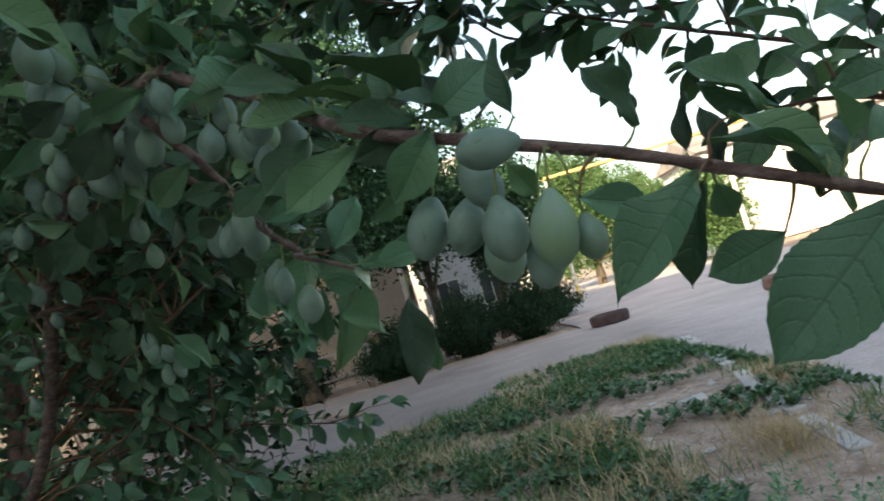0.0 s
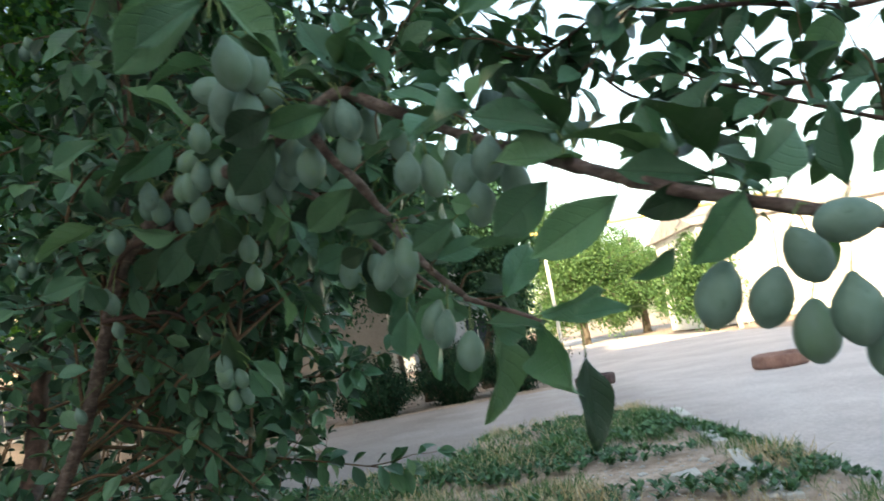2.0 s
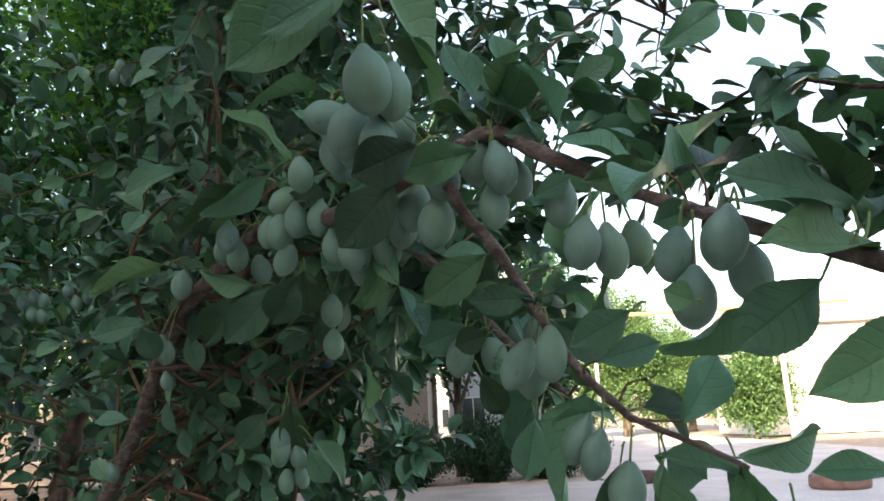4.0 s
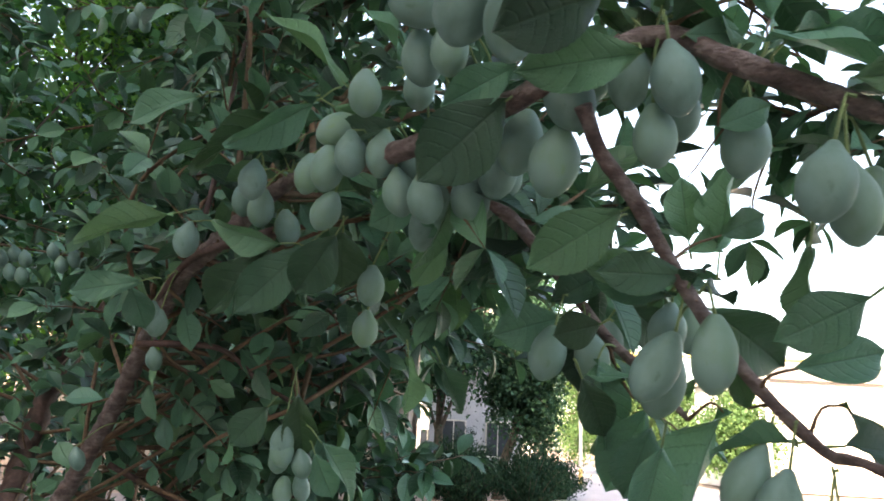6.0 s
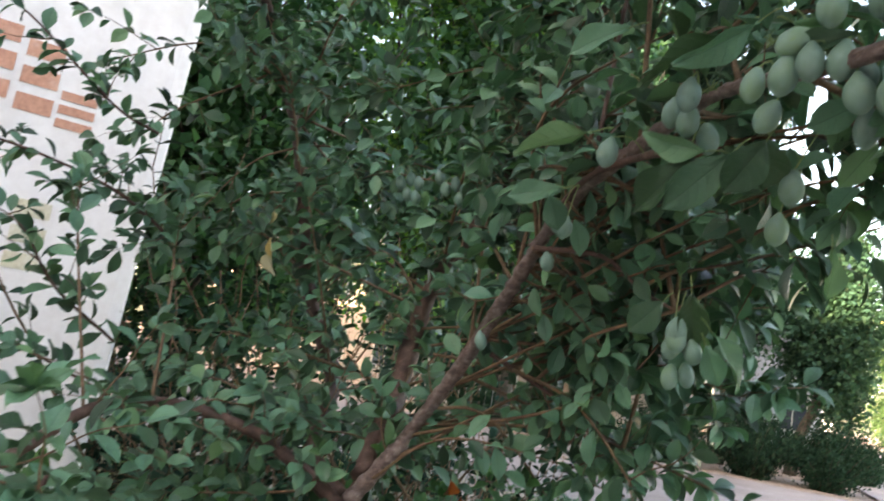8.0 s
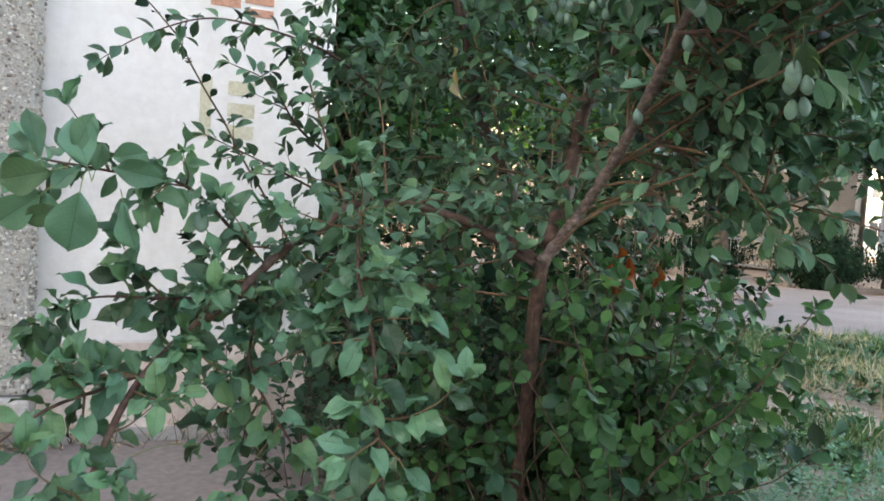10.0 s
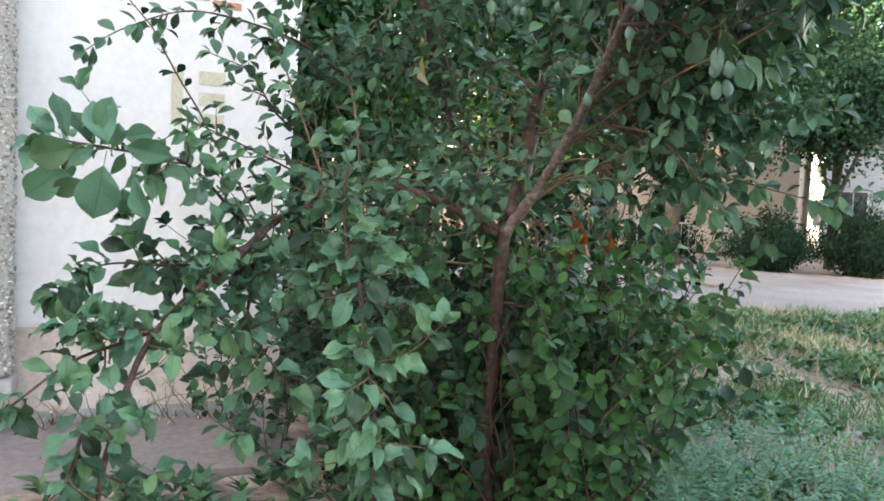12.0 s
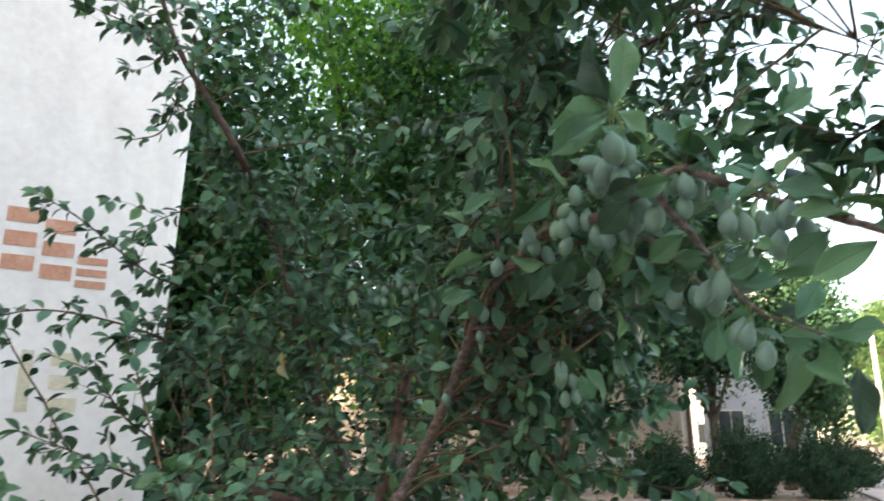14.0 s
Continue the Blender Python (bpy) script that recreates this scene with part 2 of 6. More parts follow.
def plum_material():
    """Smooth unripe skin under an uneven waxy bloom that is rubbed off here and there, with pale pin-point dots."""
    m, n, l, bsdf = shader("plum_skin", 0.5, 0.4)
    ob = n.new("ShaderNodeObjectInfo")
    col = ramp(n, l, ob.outputs["Random"], [(0.0, (0.062, 0.125, 0.088)), (0.5, (0.092, 0.175, 0.112)), (0.85, (0.130, 0.240, 0.135)), (1.0, (0.17, 0.30, 0.12))])
    broad = grain(n, l, 1.7, 3, rough=0.5)
    wax = ramp(n, l, broad, [(0.30, (0.25, 0.25, 0.25)), (0.62, (0.82, 0.82, 0.82))])
    rubbed = ramp(n, l, grain(n, l, 5.5, 4), [(0.26, (0.35, 0.35, 0.35)), (0.38, (1.0, 1.0, 1.0))])
    wax = mix(n, l, "MULTIPLY", 1.0, wax, rubbed)
    col = mix(n, l, "MIX", wax, col, (0.178, 0.288, 0.248))
    dots = n.new("ShaderNodeTexVoronoi")
    dots.inputs["Scale"].default_value = 30
    l.new(n.new("ShaderNodeTexCoord").outputs["Object"], dots.inputs["Vector"])
    col = mix(n, l, "MIX", ramp(n, l, dots.outputs["Distance"], [(0.03, (0.4, 0.4, 0.4)), (0.09, (0.0, 0.0, 0.0))]), col, (0.36, 0.44, 0.34))
    l.new(col, bsdf.inputs["Base Color"])
    l.new(ramp(n, l, rubbed, [(0.3, (0.34, 0.34, 0.34)), (1.0, (0.58, 0.58, 0.58))]), bsdf.inputs["Roughness"])
    bump(n, l, bsdf, grain(n, l, 9, 4), 0.10, 0.002)
    return m


M_PLUM = plum_material()

# ---- helpers ----
def part(name, bm, material, parent, label=""):
    """One bmesh as one mesh object under a thing or a part."""
    me = bpy.data.meshes.new(name)
    bm.to_mesh(me)
    bm.free()
    return part_mesh(name, me, material, parent, label)


def part_mesh(name, me, material, parent, label=""):
    if material and not me.materials:
        me.materials.append(material)
    ob = new(name, me)
    ob.parent = parent
    return tagged(ob, label) if label else ob


def shade(me, flat=False):
    me.polygons.foreach_set("use_smooth", [not flat] * len(me.polygons))
    return me


def thing(name, label, category, place=(0, 0, 0), group="", kind=""):
    ob = new(name)
    ob.empty_display_size = 0.1
    ob.location = place
    return tagged(ob, label, category, group, kind)


def box_bm(sx, sy, sz, at=(0, 0, 0), bevel=0.0, bm=None, turn=0.0):
    """A box resting on at, bevelled; adds to bm when given."""
    own = bmesh.new()
    bmesh.ops.create_cube(own, size=1.0)
    for v in own.verts:
        v.co = Vector((v.co.x * sx, v.co.y * sy, (v.co.z + 0.5) * sz))
    if bevel:
        bmesh.ops.bevel(own, geom=own.edges[:], offset=bevel, segments=2, affect="EDGES", profile=0.6)
    m = Matrix.Translation(at) @ Matrix.Rotation(radians(turn), 4, "Z")
    bmesh.ops.transform(own, matrix=m, verts=own.verts)
    if bm is None:
        return own
    me = bpy.data.meshes.new("tmp")
    own.to_mesh(me)
    own.free()
    bm.from_mesh(me)
    bpy.data.meshes.remove(me)
    return bm


def smooth_line(pts, step):
    """Catmull-Rom through points of any length (x, y, z, radius...), about step apart."""
    p = np.array(pts, float)
    p = np.vstack([2 * p[0] - p[1], p, 2 * p[-1] - p[-2]])
    out = []
    for i in range(1, len(p) - 2):
        n = max(1, int(np.linalg.norm(p[i + 1, :3] - p[i, :3]) / step))
        for k in range(n):
            u = k / n
            out.append(0.5 * ((2 * p[i]) + (p[i + 1] - p[i - 1]) * u + (2 * p[i - 1] - 5 * p[i] + 4 * p[i + 1] - p[i + 2]) * u * u + (3 * p[i] - p[i - 1] - 3 * p[i + 1] + p[i + 2]) * u ** 3))
    out.append(p[-2])
    return np.array(out)


def tube_data(line, sides=8, rough=0.0, seed=0):
    """Vertices and faces of a tapered round limb along rows of x, y, z, radius."""
    rng = np.random.default_rng(seed)
    line = np.asarray(line, float)
    n = len(line)
    tan = np.gradient(line[:, :3], axis=0)
    tan /= np.linalg.norm(tan, axis=1)[:, None] + 1e-9
    up = np.array([0.31, 0.17, 0.93]) if abs(tan[0] @ np.array([0.31, 0.17, 0.93])) < 0.9 else np.array([1.0, 0, 0])
    verts = np.empty((n, sides, 3))
    ang = np.linspace(0, 2 * math.pi, sides, endpoint=False)
    for i in range(n):
        a = up - (up @ tan[i]) * tan[i]
        a /= np.linalg.norm(a) + 1e-9
        up = a
        b = np.cross(tan[i], a)
        r = max(line[i, 3], 0.0004) * (1 + rough * (rng.random(sides) - 0.5) + rough * 0.8 * (rng.random() - 0.4))
        verts[i] = line[i, :3] + (np.cos(ang) * r)[:, None] * a + (np.sin(ang) * r)[:, None] * b
    faces = [(i * sides + j, i * sides + (j + 1) % sides, (i + 1) * sides + (j + 1) % sides, (i + 1) * sides + j) for i in range(n - 1) for j in range(sides)]
    faces.append(tuple(range(sides))[::-1])
    faces.append(tuple((n - 1) * sides + j for j in range(sides)))
    return verts.reshape(-1, 3), faces


def tubes_mesh(name, lines, sides=6, rough=0.0):
    vs, fs, o = [], [], 0
    for k, line in enumerate(lines):
        v, f = tube_data(line, sides, rough, k)
        vs.append(v)
        fs += [tuple(i + o for i in q) for q in f]
        o += len(v)
    me = bpy.data.meshes.new(name)
    me.from_pydata(np.vstack(vs).tolist(), [], fs)
    return shade(me)


def leaf_template(rows, shape=1.0, fold=0.25, droop=0.25, cols=1, wave=0.0, tip=1.6, teeth=0.0):
    """A unit leaf along +y: vertices, uv and faces. cols: faces from the midrib to each edge."""
    v, uv, f = [], [], []
    for i in range(rows + 1):
        y = i / rows
        half = 0.5 * shape * max(0.0, math.sin(math.pi * y ** 1.18)) ** 0.78 * (1 - 0.45 * max(0.0, y - 0.86) / 0.14)
        if i == 0:
            half = 0.012
        if i == rows:
            half = 0.006
        if teeth and 0 < i < rows:
            half *= 1 + teeth * (1 if i % 2 else -1)
        for j in range(-cols, cols + 1):
            s = j / cols
            x = s * half
            z = fold * abs(x) - droop * y * y * 0.5 + wave * math.sin(y * 9 + s * 2.0) * abs(s) * 0.035
            v.append((x, y * (1 - 0.12 * droop), z))
            uv.append((s, y))
    w = 2 * cols + 1
    for i in range(rows):
        for j in range(2 * cols):
            a = i * w + j
            f.append((a, a + 1, a + w + 1, a + w))
    return np.array(v), np.array(uv), f


def leaf_mesh(name, template, material):
    v, uv, f = template
    me = bpy.data.meshes.new(name)
    me.from_pydata(v.tolist(), [], f)
    layer = me.uv_layers.new(name="leaf")
    idx = np.array([i for q in f for i in q])
    layer.data.foreach_set("uv", uv[idx].astype(np.float32).ravel())
    me.materials.append(material)
    return shade(me)


class Foliage:
    """Gathers leaves (place, way, normal, length, width) and lays them down as one mesh."""

    def __init__(self, template):
        self.t, self.rows = template, []

    def add(self, p, d, n, length, width):
        self.rows.append((*p, *d, *n, length, width))

    def mesh(self, name, material):
        a = np.array(self.rows)
        v, uv, f = self.t
        d = a[:, 3:6] / (np.linalg.norm(a[:, 3:6], axis=1)[:, None] + 1e-9)
        n = a[:, 6:9] - (a[:, 6:9] * d).sum(1)[:, None] * d
        n /= np.linalg.norm(n, axis=1)[:, None] + 1e-9
        x = np.cross(d, n)
        length, width = a[:, 9], a[:, 10]
        co = (a[:, None, :3] + v[None, :, 0:1] * (x * width[:, None])[:, None, :] + v[None, :, 1:2] * (d * length[:, None])[:, None, :] + v[None, :, 2:3] * (n * length[:, None])[:, None, :])
        k, m = len(a), len(v)
        fa = np.array(f)
        faces = (fa[None] + (np.arange(k) * m)[:, None, None]).reshape(-1, 4)
        me = bpy.data.meshes.new(name)
        me.vertices.add(k * m)
        me.vertices.foreach_set("co", co.astype(np.float32).ravel())
        me.loops.add(faces.size)
        me.loops.foreach_set("vertex_index", faces.astype(np.int32).ravel())
        me.polygons.add(len(faces))
        me.polygons.foreach_set("loop_start", np.arange(0, faces.size, 4, dtype=np.int32))
        me.polygons.foreach_set("use_smooth", np.ones(len(faces), dtype=bool))
        layer = me.uv_layers.new(name="leaf")
        layer.data.foreach_set("uv", np.tile(uv[fa.ravel()], (k, 1)).astype(np.float32).ravel())
        me.update(calc_edges=True)
        me.materials.append(material)
        return me


def unit(v):
    return v / (np.linalg.norm(v) + 1e-9)


def grow(rng, p, d, length, radius, step=0.03, wander=0.25, pull=(0, 0, 0.0)):
    """A wandering twig from p along d: rows of x, y, z, radius."""
    n = max(3, int(length / step))
    rows, p, d = [], np.array(p, float), unit(np.array(d, float))
    for i in range(n + 1):
        rows.append((*p, radius * (1 - 0.75 * i / n)))
        d = unit(d + rng.normal(0, wander, 3) * 0.5 + np.array(pull) * step * 10)
        p = p + d * length / n
    return np.array(rows)


def leaves_along(rng, fol, line, spacing, size, spread=0.9, droop=0.35, start=0.15, tuft=3, up=(0, 0, 1)):
    """Leaves in small whorls along a twig, as on fruit spurs, with a tuft at its tip."""
    pts = line[:, :3]
    seg = np.linalg.norm(np.diff(pts, axis=0), axis=1)
    total, run, turn = seg.sum(), 0.0, rng.random() * 6.28
    at = start * total
    up = np.array(up, float)
    for i in range(len(seg)):
        t = (pts[i + 1] - pts[i]) / (seg[i] + 1e-9)
        a = np.array([t[1] * 0.93 - t[2] * 0.2, t[2] * 0.3 - t[0] * 0.93, t[0] * 0.2 - t[1] * 0.3])
        a /= math.sqrt(a @ a) + 1e-9
        b = np.array([t[1] * a[2] - t[2] * a[1], t[2] * a[0] - t[0] * a[2], t[0] * a[1] - t[1] * a[0]])
        while at <= run + seg[i]:
            p = pts[i] + t * (at - run)
            n = 1 + int(rng.random() * 2.6)
            for k in range(n):
                turn += 2.4 + rng.normal(0, 0.3)
                out = a * math.cos(turn) + b * math.sin(turn)
                r = rng.random(4)
                d = t * (0.35 + 0.4 * r[0]) + out * spread
                d[2] += 0.12 - droop * r[1]
                s = size * (0.6 + 0.6 * r[2])
                fol.add(p + out * 0.004, d, up + out * 0.38 + rng.normal(0, 0.28, 3), s, s * (0.85 + 0.25 * r[3]))
            at += spacing * n * (0.6 + 0.8 * rng.random())
        run += seg[i]
    t = unit(pts[-1] - pts[-2])
    for k in range(tuft + 1):
        s = size * (0.6 + 0.5 * rng.random())
        fol.add(pts[-1], t + rng.normal(0, 0.6, 3), up + rng.normal(0, 0.4, 3), s, s * 0.9)

# ---- the plum tree's limbs: x, y, z, radius ----
TRUNK = [(-1.280, 1.822, -0.05, 0.040), (-1.310, 1.802, 0.409, 0.0310), (-1.301, 1.809, 0.686, 0.0280), (-1.300, 1.811, 0.910, 0.0270), (-1.288, 1.819, 1.135, 0.0260)]
LIMB_MAIN = [(-1.288, 1.819, 1.135, 0.0219), (-1.208, 1.860, 1.270, 0.0179), (-1.206, 1.901, 1.299, 0.0159), (-1.088, 1.857, 1.473, 0.0146), (-0.966, 1.732, 1.631, 0.0133), (-0.844, 1.560, 1.761, 0.0119), (-0.757, 1.436, 1.820, 0.0113), (-0.654, 1.301, 1.850, 0.0106), (-0.547, 1.158, 1.872, 0.0076), (-0.432, 0.960, 1.820, 0.0071), (-0.341, 0.859, 1.820, 0.0066), (-0.284, 0.805, 1.832, 0.0060), (-0.250, 0.793, 1.840, 0.0057), (-0.214, 0.770, 1.811, 0.0055), (-0.173, 0.748, 1.781, 0.0052), (-0.136, 0.716, 1.749, 0.0046), (-0.040, 0.542, 1.647, 0.0044), (0.014, 0.503, 1.616, 0.0041), (0.068, 0.455, 1.584, 0.0037), (0.125, 0.427, 1.555, 0.0035), (0.169, 0.409, 1.530, 0.0034), (0.229, 0.382, 1.496, 0.0031), (0.277, 0.364, 1.472, 0.0028)]
LIMB_BACK = [(-1.283, 1.855, 1.191, 0.0218), (-1.357, 2.134, 1.396, 0.0187), (-1.332, 2.185, 1.676, 0.0164), (-1.258, 2.212, 1.842, 0.0156), (-1.180, 2.189, 1.959, 0.0148), (-1.095, 2.030, 2.013, 0.0133), (-0.981, 2.014, 2.226, 0.0117), (-0.883, 1.987, 2.458, 0.0109), (-0.819, 1.963, 2.633, 0.0094), (-0.760, 1.942, 2.787, 0.0078), (-0.681, 1.864, 3.175, 0.0055), (-0.637, 1.784, 3.524, 0.0031)]
LIMB_LEFT = [(-1.314, 1.839, 1.133, 0.0203), (-1.471, 1.929, 1.221, 0.0172), (-1.652, 2.291, 1.365, 0.0156), (-1.721, 2.294, 1.498, 0.0148), (-1.811, 2.283, 1.670, 0.0140), (-1.909, 2.224, 2.111, 0.0117), (-2.042, 2.167, 2.449, 0.0101), (-1.878, 1.822, 2.493, 0.0094), (-1.975, 1.727, 2.710, 0.0078), (-2.064, 1.640, 2.906, 0.0062), (-2.090, 1.511, 3.177, 0.0039), (-2.104, 1.448, 3.432, 0.0023)]
LIMB_LOW = [(-1.309, 1.808, 1.125, 0.0187), (-1.418, 1.787, 1.193, 0.0156), (-1.555, 1.753, 1.253, 0.0140), (-1.693, 1.650, 1.286, 0.0133), (-1.733, 1.462, 1.274, 0.0125), (-1.664, 1.217, 1.196, 0.0117), (-1.632, 1.065, 1.145, 0.0109), (-1.583, 0.887, 1.058, 0.0094), (-1.598, 0.745, 0.967, 0.0078), (-1.593, 0.635, 0.864, 0.0070), (-1.524, 0.509, 0.708, 0.0062), (-1.507, 0.476, 0.609, 0.0047)]
BRANCH_HANG = [(-0.290, 0.822, 1.806, 0.0055), (-0.276, 0.839, 1.782, 0.0051), (-0.251, 0.847, 1.751, 0.0047), (-0.219, 0.852, 1.696, 0.0043), (-0.193, 0.834, 1.646, 0.0039), (-0.156, 0.825, 1.604, 0.0031), (-0.155, 0.786, 1.598, 0.0027), (-0.113, 0.761, 1.576, 0.0023), (-0.092, 0.744, 1.563, 0.0016)]
BRANCH_HANG_B = [(-0.391, 0.955, 1.829, 0.0060), (-0.360, 0.958, 1.800, 0.0055), (-0.321, 0.971, 1.776, 0.0050), (-0.282, 0.988, 1.737, 0.0045), (-0.242, 0.988, 1.687, 0.0040), (-0.207, 0.982, 1.653, 0.0030), (-0.180, 0.984, 1.624, 0.0020)]
BRANCH_MID = [(-0.863, 1.546, 1.724, 0.0055), (-0.739, 1.569, 1.725, 0.0047), (-0.665, 1.564, 1.673, 0.0039), (-0.600, 1.563, 1.641, 0.0031)]
BRANCH_MID2 = [(-1.013, 1.853, 1.524, 0.0062), (-0.861, 1.880, 1.452, 0.0047), (-0.754, 1.895, 1.391, 0.0031), (-0.649, 1.930, 1.345, 0.0023)]
BRANCH_RISE = [(-0.572, 1.186, 1.815, 0.0070), (-0.734, 1.386, 1.828, 0.0055), (-0.829, 1.501, 1.776, 0.0039)]
SHOOT = [(-0.750, 1.434, 1.832, 0.0047), (-0.751, 1.489, 2.023, 0.0043), (-0.745, 1.500, 2.188, 0.0039), (-0.729, 1.493, 2.307, 0.0031), (-0.739, 1.469, 2.515, 0.0023)]
WALL_TWIG_A = [(-2.072, 1.780, 1.989, 0.0047), (-2.148, 1.676, 2.032, 0.0039), (-2.301, 1.507, 2.197, 0.0031), (-2.424, 1.428, 2.280, 0.0016)]
WALL_TWIG_B = [(-2.004, 1.879, 1.691, 0.0055), (-2.116, 1.685, 1.805, 0.0047), (-2.345, 1.445, 1.863, 0.0031), (-2.540, 1.308, 1.790, 0.0023), (-2.642, 1.220, 1.699, 0.0016)]
WALL_TWIG_C = [(-1.996, 1.720, 1.396, 0.0047), (-2.056, 1.552, 1.511, 0.0039), (-2.091, 1.449, 1.639, 0.0023), (-2.204, 1.381, 1.696, 0.0016)]
WALL_TWIG_D = [(-2.016, 1.641, 2.752, 0.0039), (-2.060, 1.608, 2.541, 0.0031), (-2.124, 1.533, 2.480, 0.0016)]
WALL_TWIG_E = [(-2.065, 1.597, 2.837, 0.0039), (-2.101, 1.510, 2.896, 0.0031), (-2.227, 1.379, 2.952, 0.0016)]
WALL_TWIG_F = [(-1.957, 1.651, 1.282, 0.0047), (-2.094, 1.445, 1.389, 0.0031), (-2.219, 1.311, 1.463, 0.0016)]
LIMB_TOP = [(-0.883, 1.987, 2.458, 0.0100), (-0.632, 1.883, 2.580, 0.0090), (-0.398, 1.798, 2.611, 0.0080), (-0.192, 1.758, 2.641, 0.0060), (-0.011, 1.728, 2.600, 0.0050), (0.193, 1.681, 2.457, 0.0030), (0.285, 1.688, 2.359, 0.0020)]
OVER_A = [(0.823, 0.894, 1.630, 0.0060), (0.657, 0.990, 1.678, 0.0050), (0.486, 1.034, 1.762, 0.0040), (0.384, 1.127, 1.848, 0.0030), (0.264, 1.172, 1.922, 0.0020)]
OVER_B = [(0.531, 1.138, 1.977, 0.0060), (0.390, 1.145, 2.010, 0.0050), (0.276, 1.166, 2.027, 0.0040), (0.173, 1.187, 2.052, 0.0030), (0.056, 1.256, 2.020, 0.0030), (-0.058, 1.292, 2.072, 0.0020)]
OVER_C = [(0.541, 1.254, 1.892, 0.0050), (0.358, 1.241, 1.912, 0.0040), (0.226, 1.253, 1.915, 0.0030), (0.141, 1.264, 2.001, 0.0020)]
OVER_D = [(0.540, 0.699, 1.546, 0.0040), (0.441, 0.746, 1.594, 0.0030), (0.396, 0.794, 1.609, 0.0020)]
NEAR_TWIG_A = [(-1.700, 1.036, 1.149, 0.0047), (-1.683, 0.826, 1.290, 0.0039), (-1.739, 0.682, 1.310, 0.0031), (-1.793, 0.595, 1.321, 0.0023), (-1.837, 0.572, 1.331, 0.0012)]
NEAR_TWIG_B = [(-1.669, 0.988, 1.040, 0.0047), (-1.702, 0.799, 1.046, 0.0039), (-1.754, 0.656, 1.049, 0.0023), (-1.792, 0.574, 0.987, 0.0016)]
NEAR_TWIG_C = [(-1.379, 1.048, 1.242, 0.0039), (-1.281, 0.934, 1.125, 0.0039), (-1.210, 0.897, 1.019, 0.0039), (-1.161, 0.858, 0.883, 0.0031), (-1.108, 0.822, 0.756, 0.0023), (-1.075, 0.773, 0.615, 0.0016)]
NEAR_TWIG_D = [(-1.619, 0.780, 0.935, 0.0047), (-1.634, 0.655, 0.897, 0.0039), (-1.658, 0.525, 0.865, 0.0031), (-1.664, 0.403, 0.797, 0.0023)]
NEAR_TWIG_E = [(-1.597, 1.033, 1.103, 0.0047), (-1.528, 0.887, 0.934, 0.0031), (-1.356, 0.858, 0.777, 0.0023)]
NEAR_TWIG_F = [(-1.585, 0.502, 0.766, 0.0047), (-1.515, 0.420, 0.682, 0.0031), (-1.534, 0.348, 0.618, 0.0023)]
FILL_C = [(-0.22, 1.16, 1.85, 0.06), (-0.47, 1.59, 2.26, 0.16), (-0.38, 1.53, 2.14, 0.13), (-0.56, 1.64, 2.37, 0.18), (-0.25, 1.43, 2.09, 0.08)]
FILL_A = [(-0.57, 2.03, 1.69, 0.28), (-0.47, 1.87, 1.76, 0.14), (-0.69, 1.91, 1.85, 0.28), (-0.49, 2.18, 1.55, 0.26), (-0.95, 2.24, 1.61, 0.30), (-1.51, 2.22, 1.71, 0.35), (-1.51, 2.18, 2.27, 0.35), (-1.88, 2.30, 1.95, 0.35), (-1.04, 1.89, 2.10, 0.30), (-1.02, 1.90, 2.47, 0.35), (-0.64, 1.69, 2.35, 0.30), (-0.54, 1.76, 1.79, 0.25), (-0.40, 2.05, 1.69, 0.20), (-0.71, 1.96, 1.59, 0.28), (-1.07, 2.01, 2.19, 0.35), (-0.47, 1.58, 1.90, 0.10), (-1.54, 1.96, 2.86, 0.40), (-0.62, 1.82, 2.61, 0.35)]
FILL_B = [(-0.81, 1.77, 2.17, 0.35), (-1.89, 1.93, 2.47, 0.35), (-1.38, 2.16, 2.36, 0.40), (-0.97, 2.03, 2.96, 0.40), (-0.54, 1.89, 1.69, 0.28), (-1.53, 2.01, 1.90, 0.35), (-0.78, 1.94, 1.57, 0.30), (-2.13, 1.94, 1.75, 0.30), (-1.81, 1.87, 1.45, 0.30), (-0.88, 2.00, 1.62, 0.28), (-0.74, 1.96, 1.35, 0.24), (-0.91, 1.99, 1.06, 0.30), (-1.73, 2.03, 1.97, 0.35), (-0.26, 1.55, 2.50, 0.35), (-0.02, 1.72, 2.62, 0.20), (-0.41, 1.72, 2.87, 0.35)]

# ---- the ground, the road and what lies on them ----
def sheet(name, corners, cell, material, label, category, height=None, kind="structure"):
    """A gridded ground sheet over the box of corners."""
    (x0, y0), (x1, y1) = corners
    nx, ny = max(1, int((x1 - x0) / cell)), max(1, int((y1 - y0) / cell))
    v = [(x0 + (x1 - x0) * i / nx, y0 + (y1 - y0) * j / ny) for j in range(ny + 1) for i in range(nx + 1)]
    f = [(j * (nx + 1) + i, j * (nx + 1) + i + 1, (j + 1) * (nx + 1) + i + 1, (j + 1) * (nx + 1) + i) for j in range(ny) for i in range(nx)]
    me = bpy.data.meshes.new(name)
    me.from_pydata([(x, y, height(x, y) if height else 0.0) for x, y in v], [], f)
    shade(me)
    return tagged(part_mesh(name, me, material, None), label, category, kind=kind)


ROAD_Z = -0.02
KERB_X = 2.75


def near_edge(x):
    """Where the grass plot meets the road, as y for a given x."""
    k = min(1.0, max(0.0, 0.6 - x))
    return 12.0 - 2.0 * k * k * (3 - 2 * k) - 0.25 * max(0.0, -0.4 - x) + 0.25 * math.sin(x * 1.7) + 0.3 * max(0.0, x - 0.6)


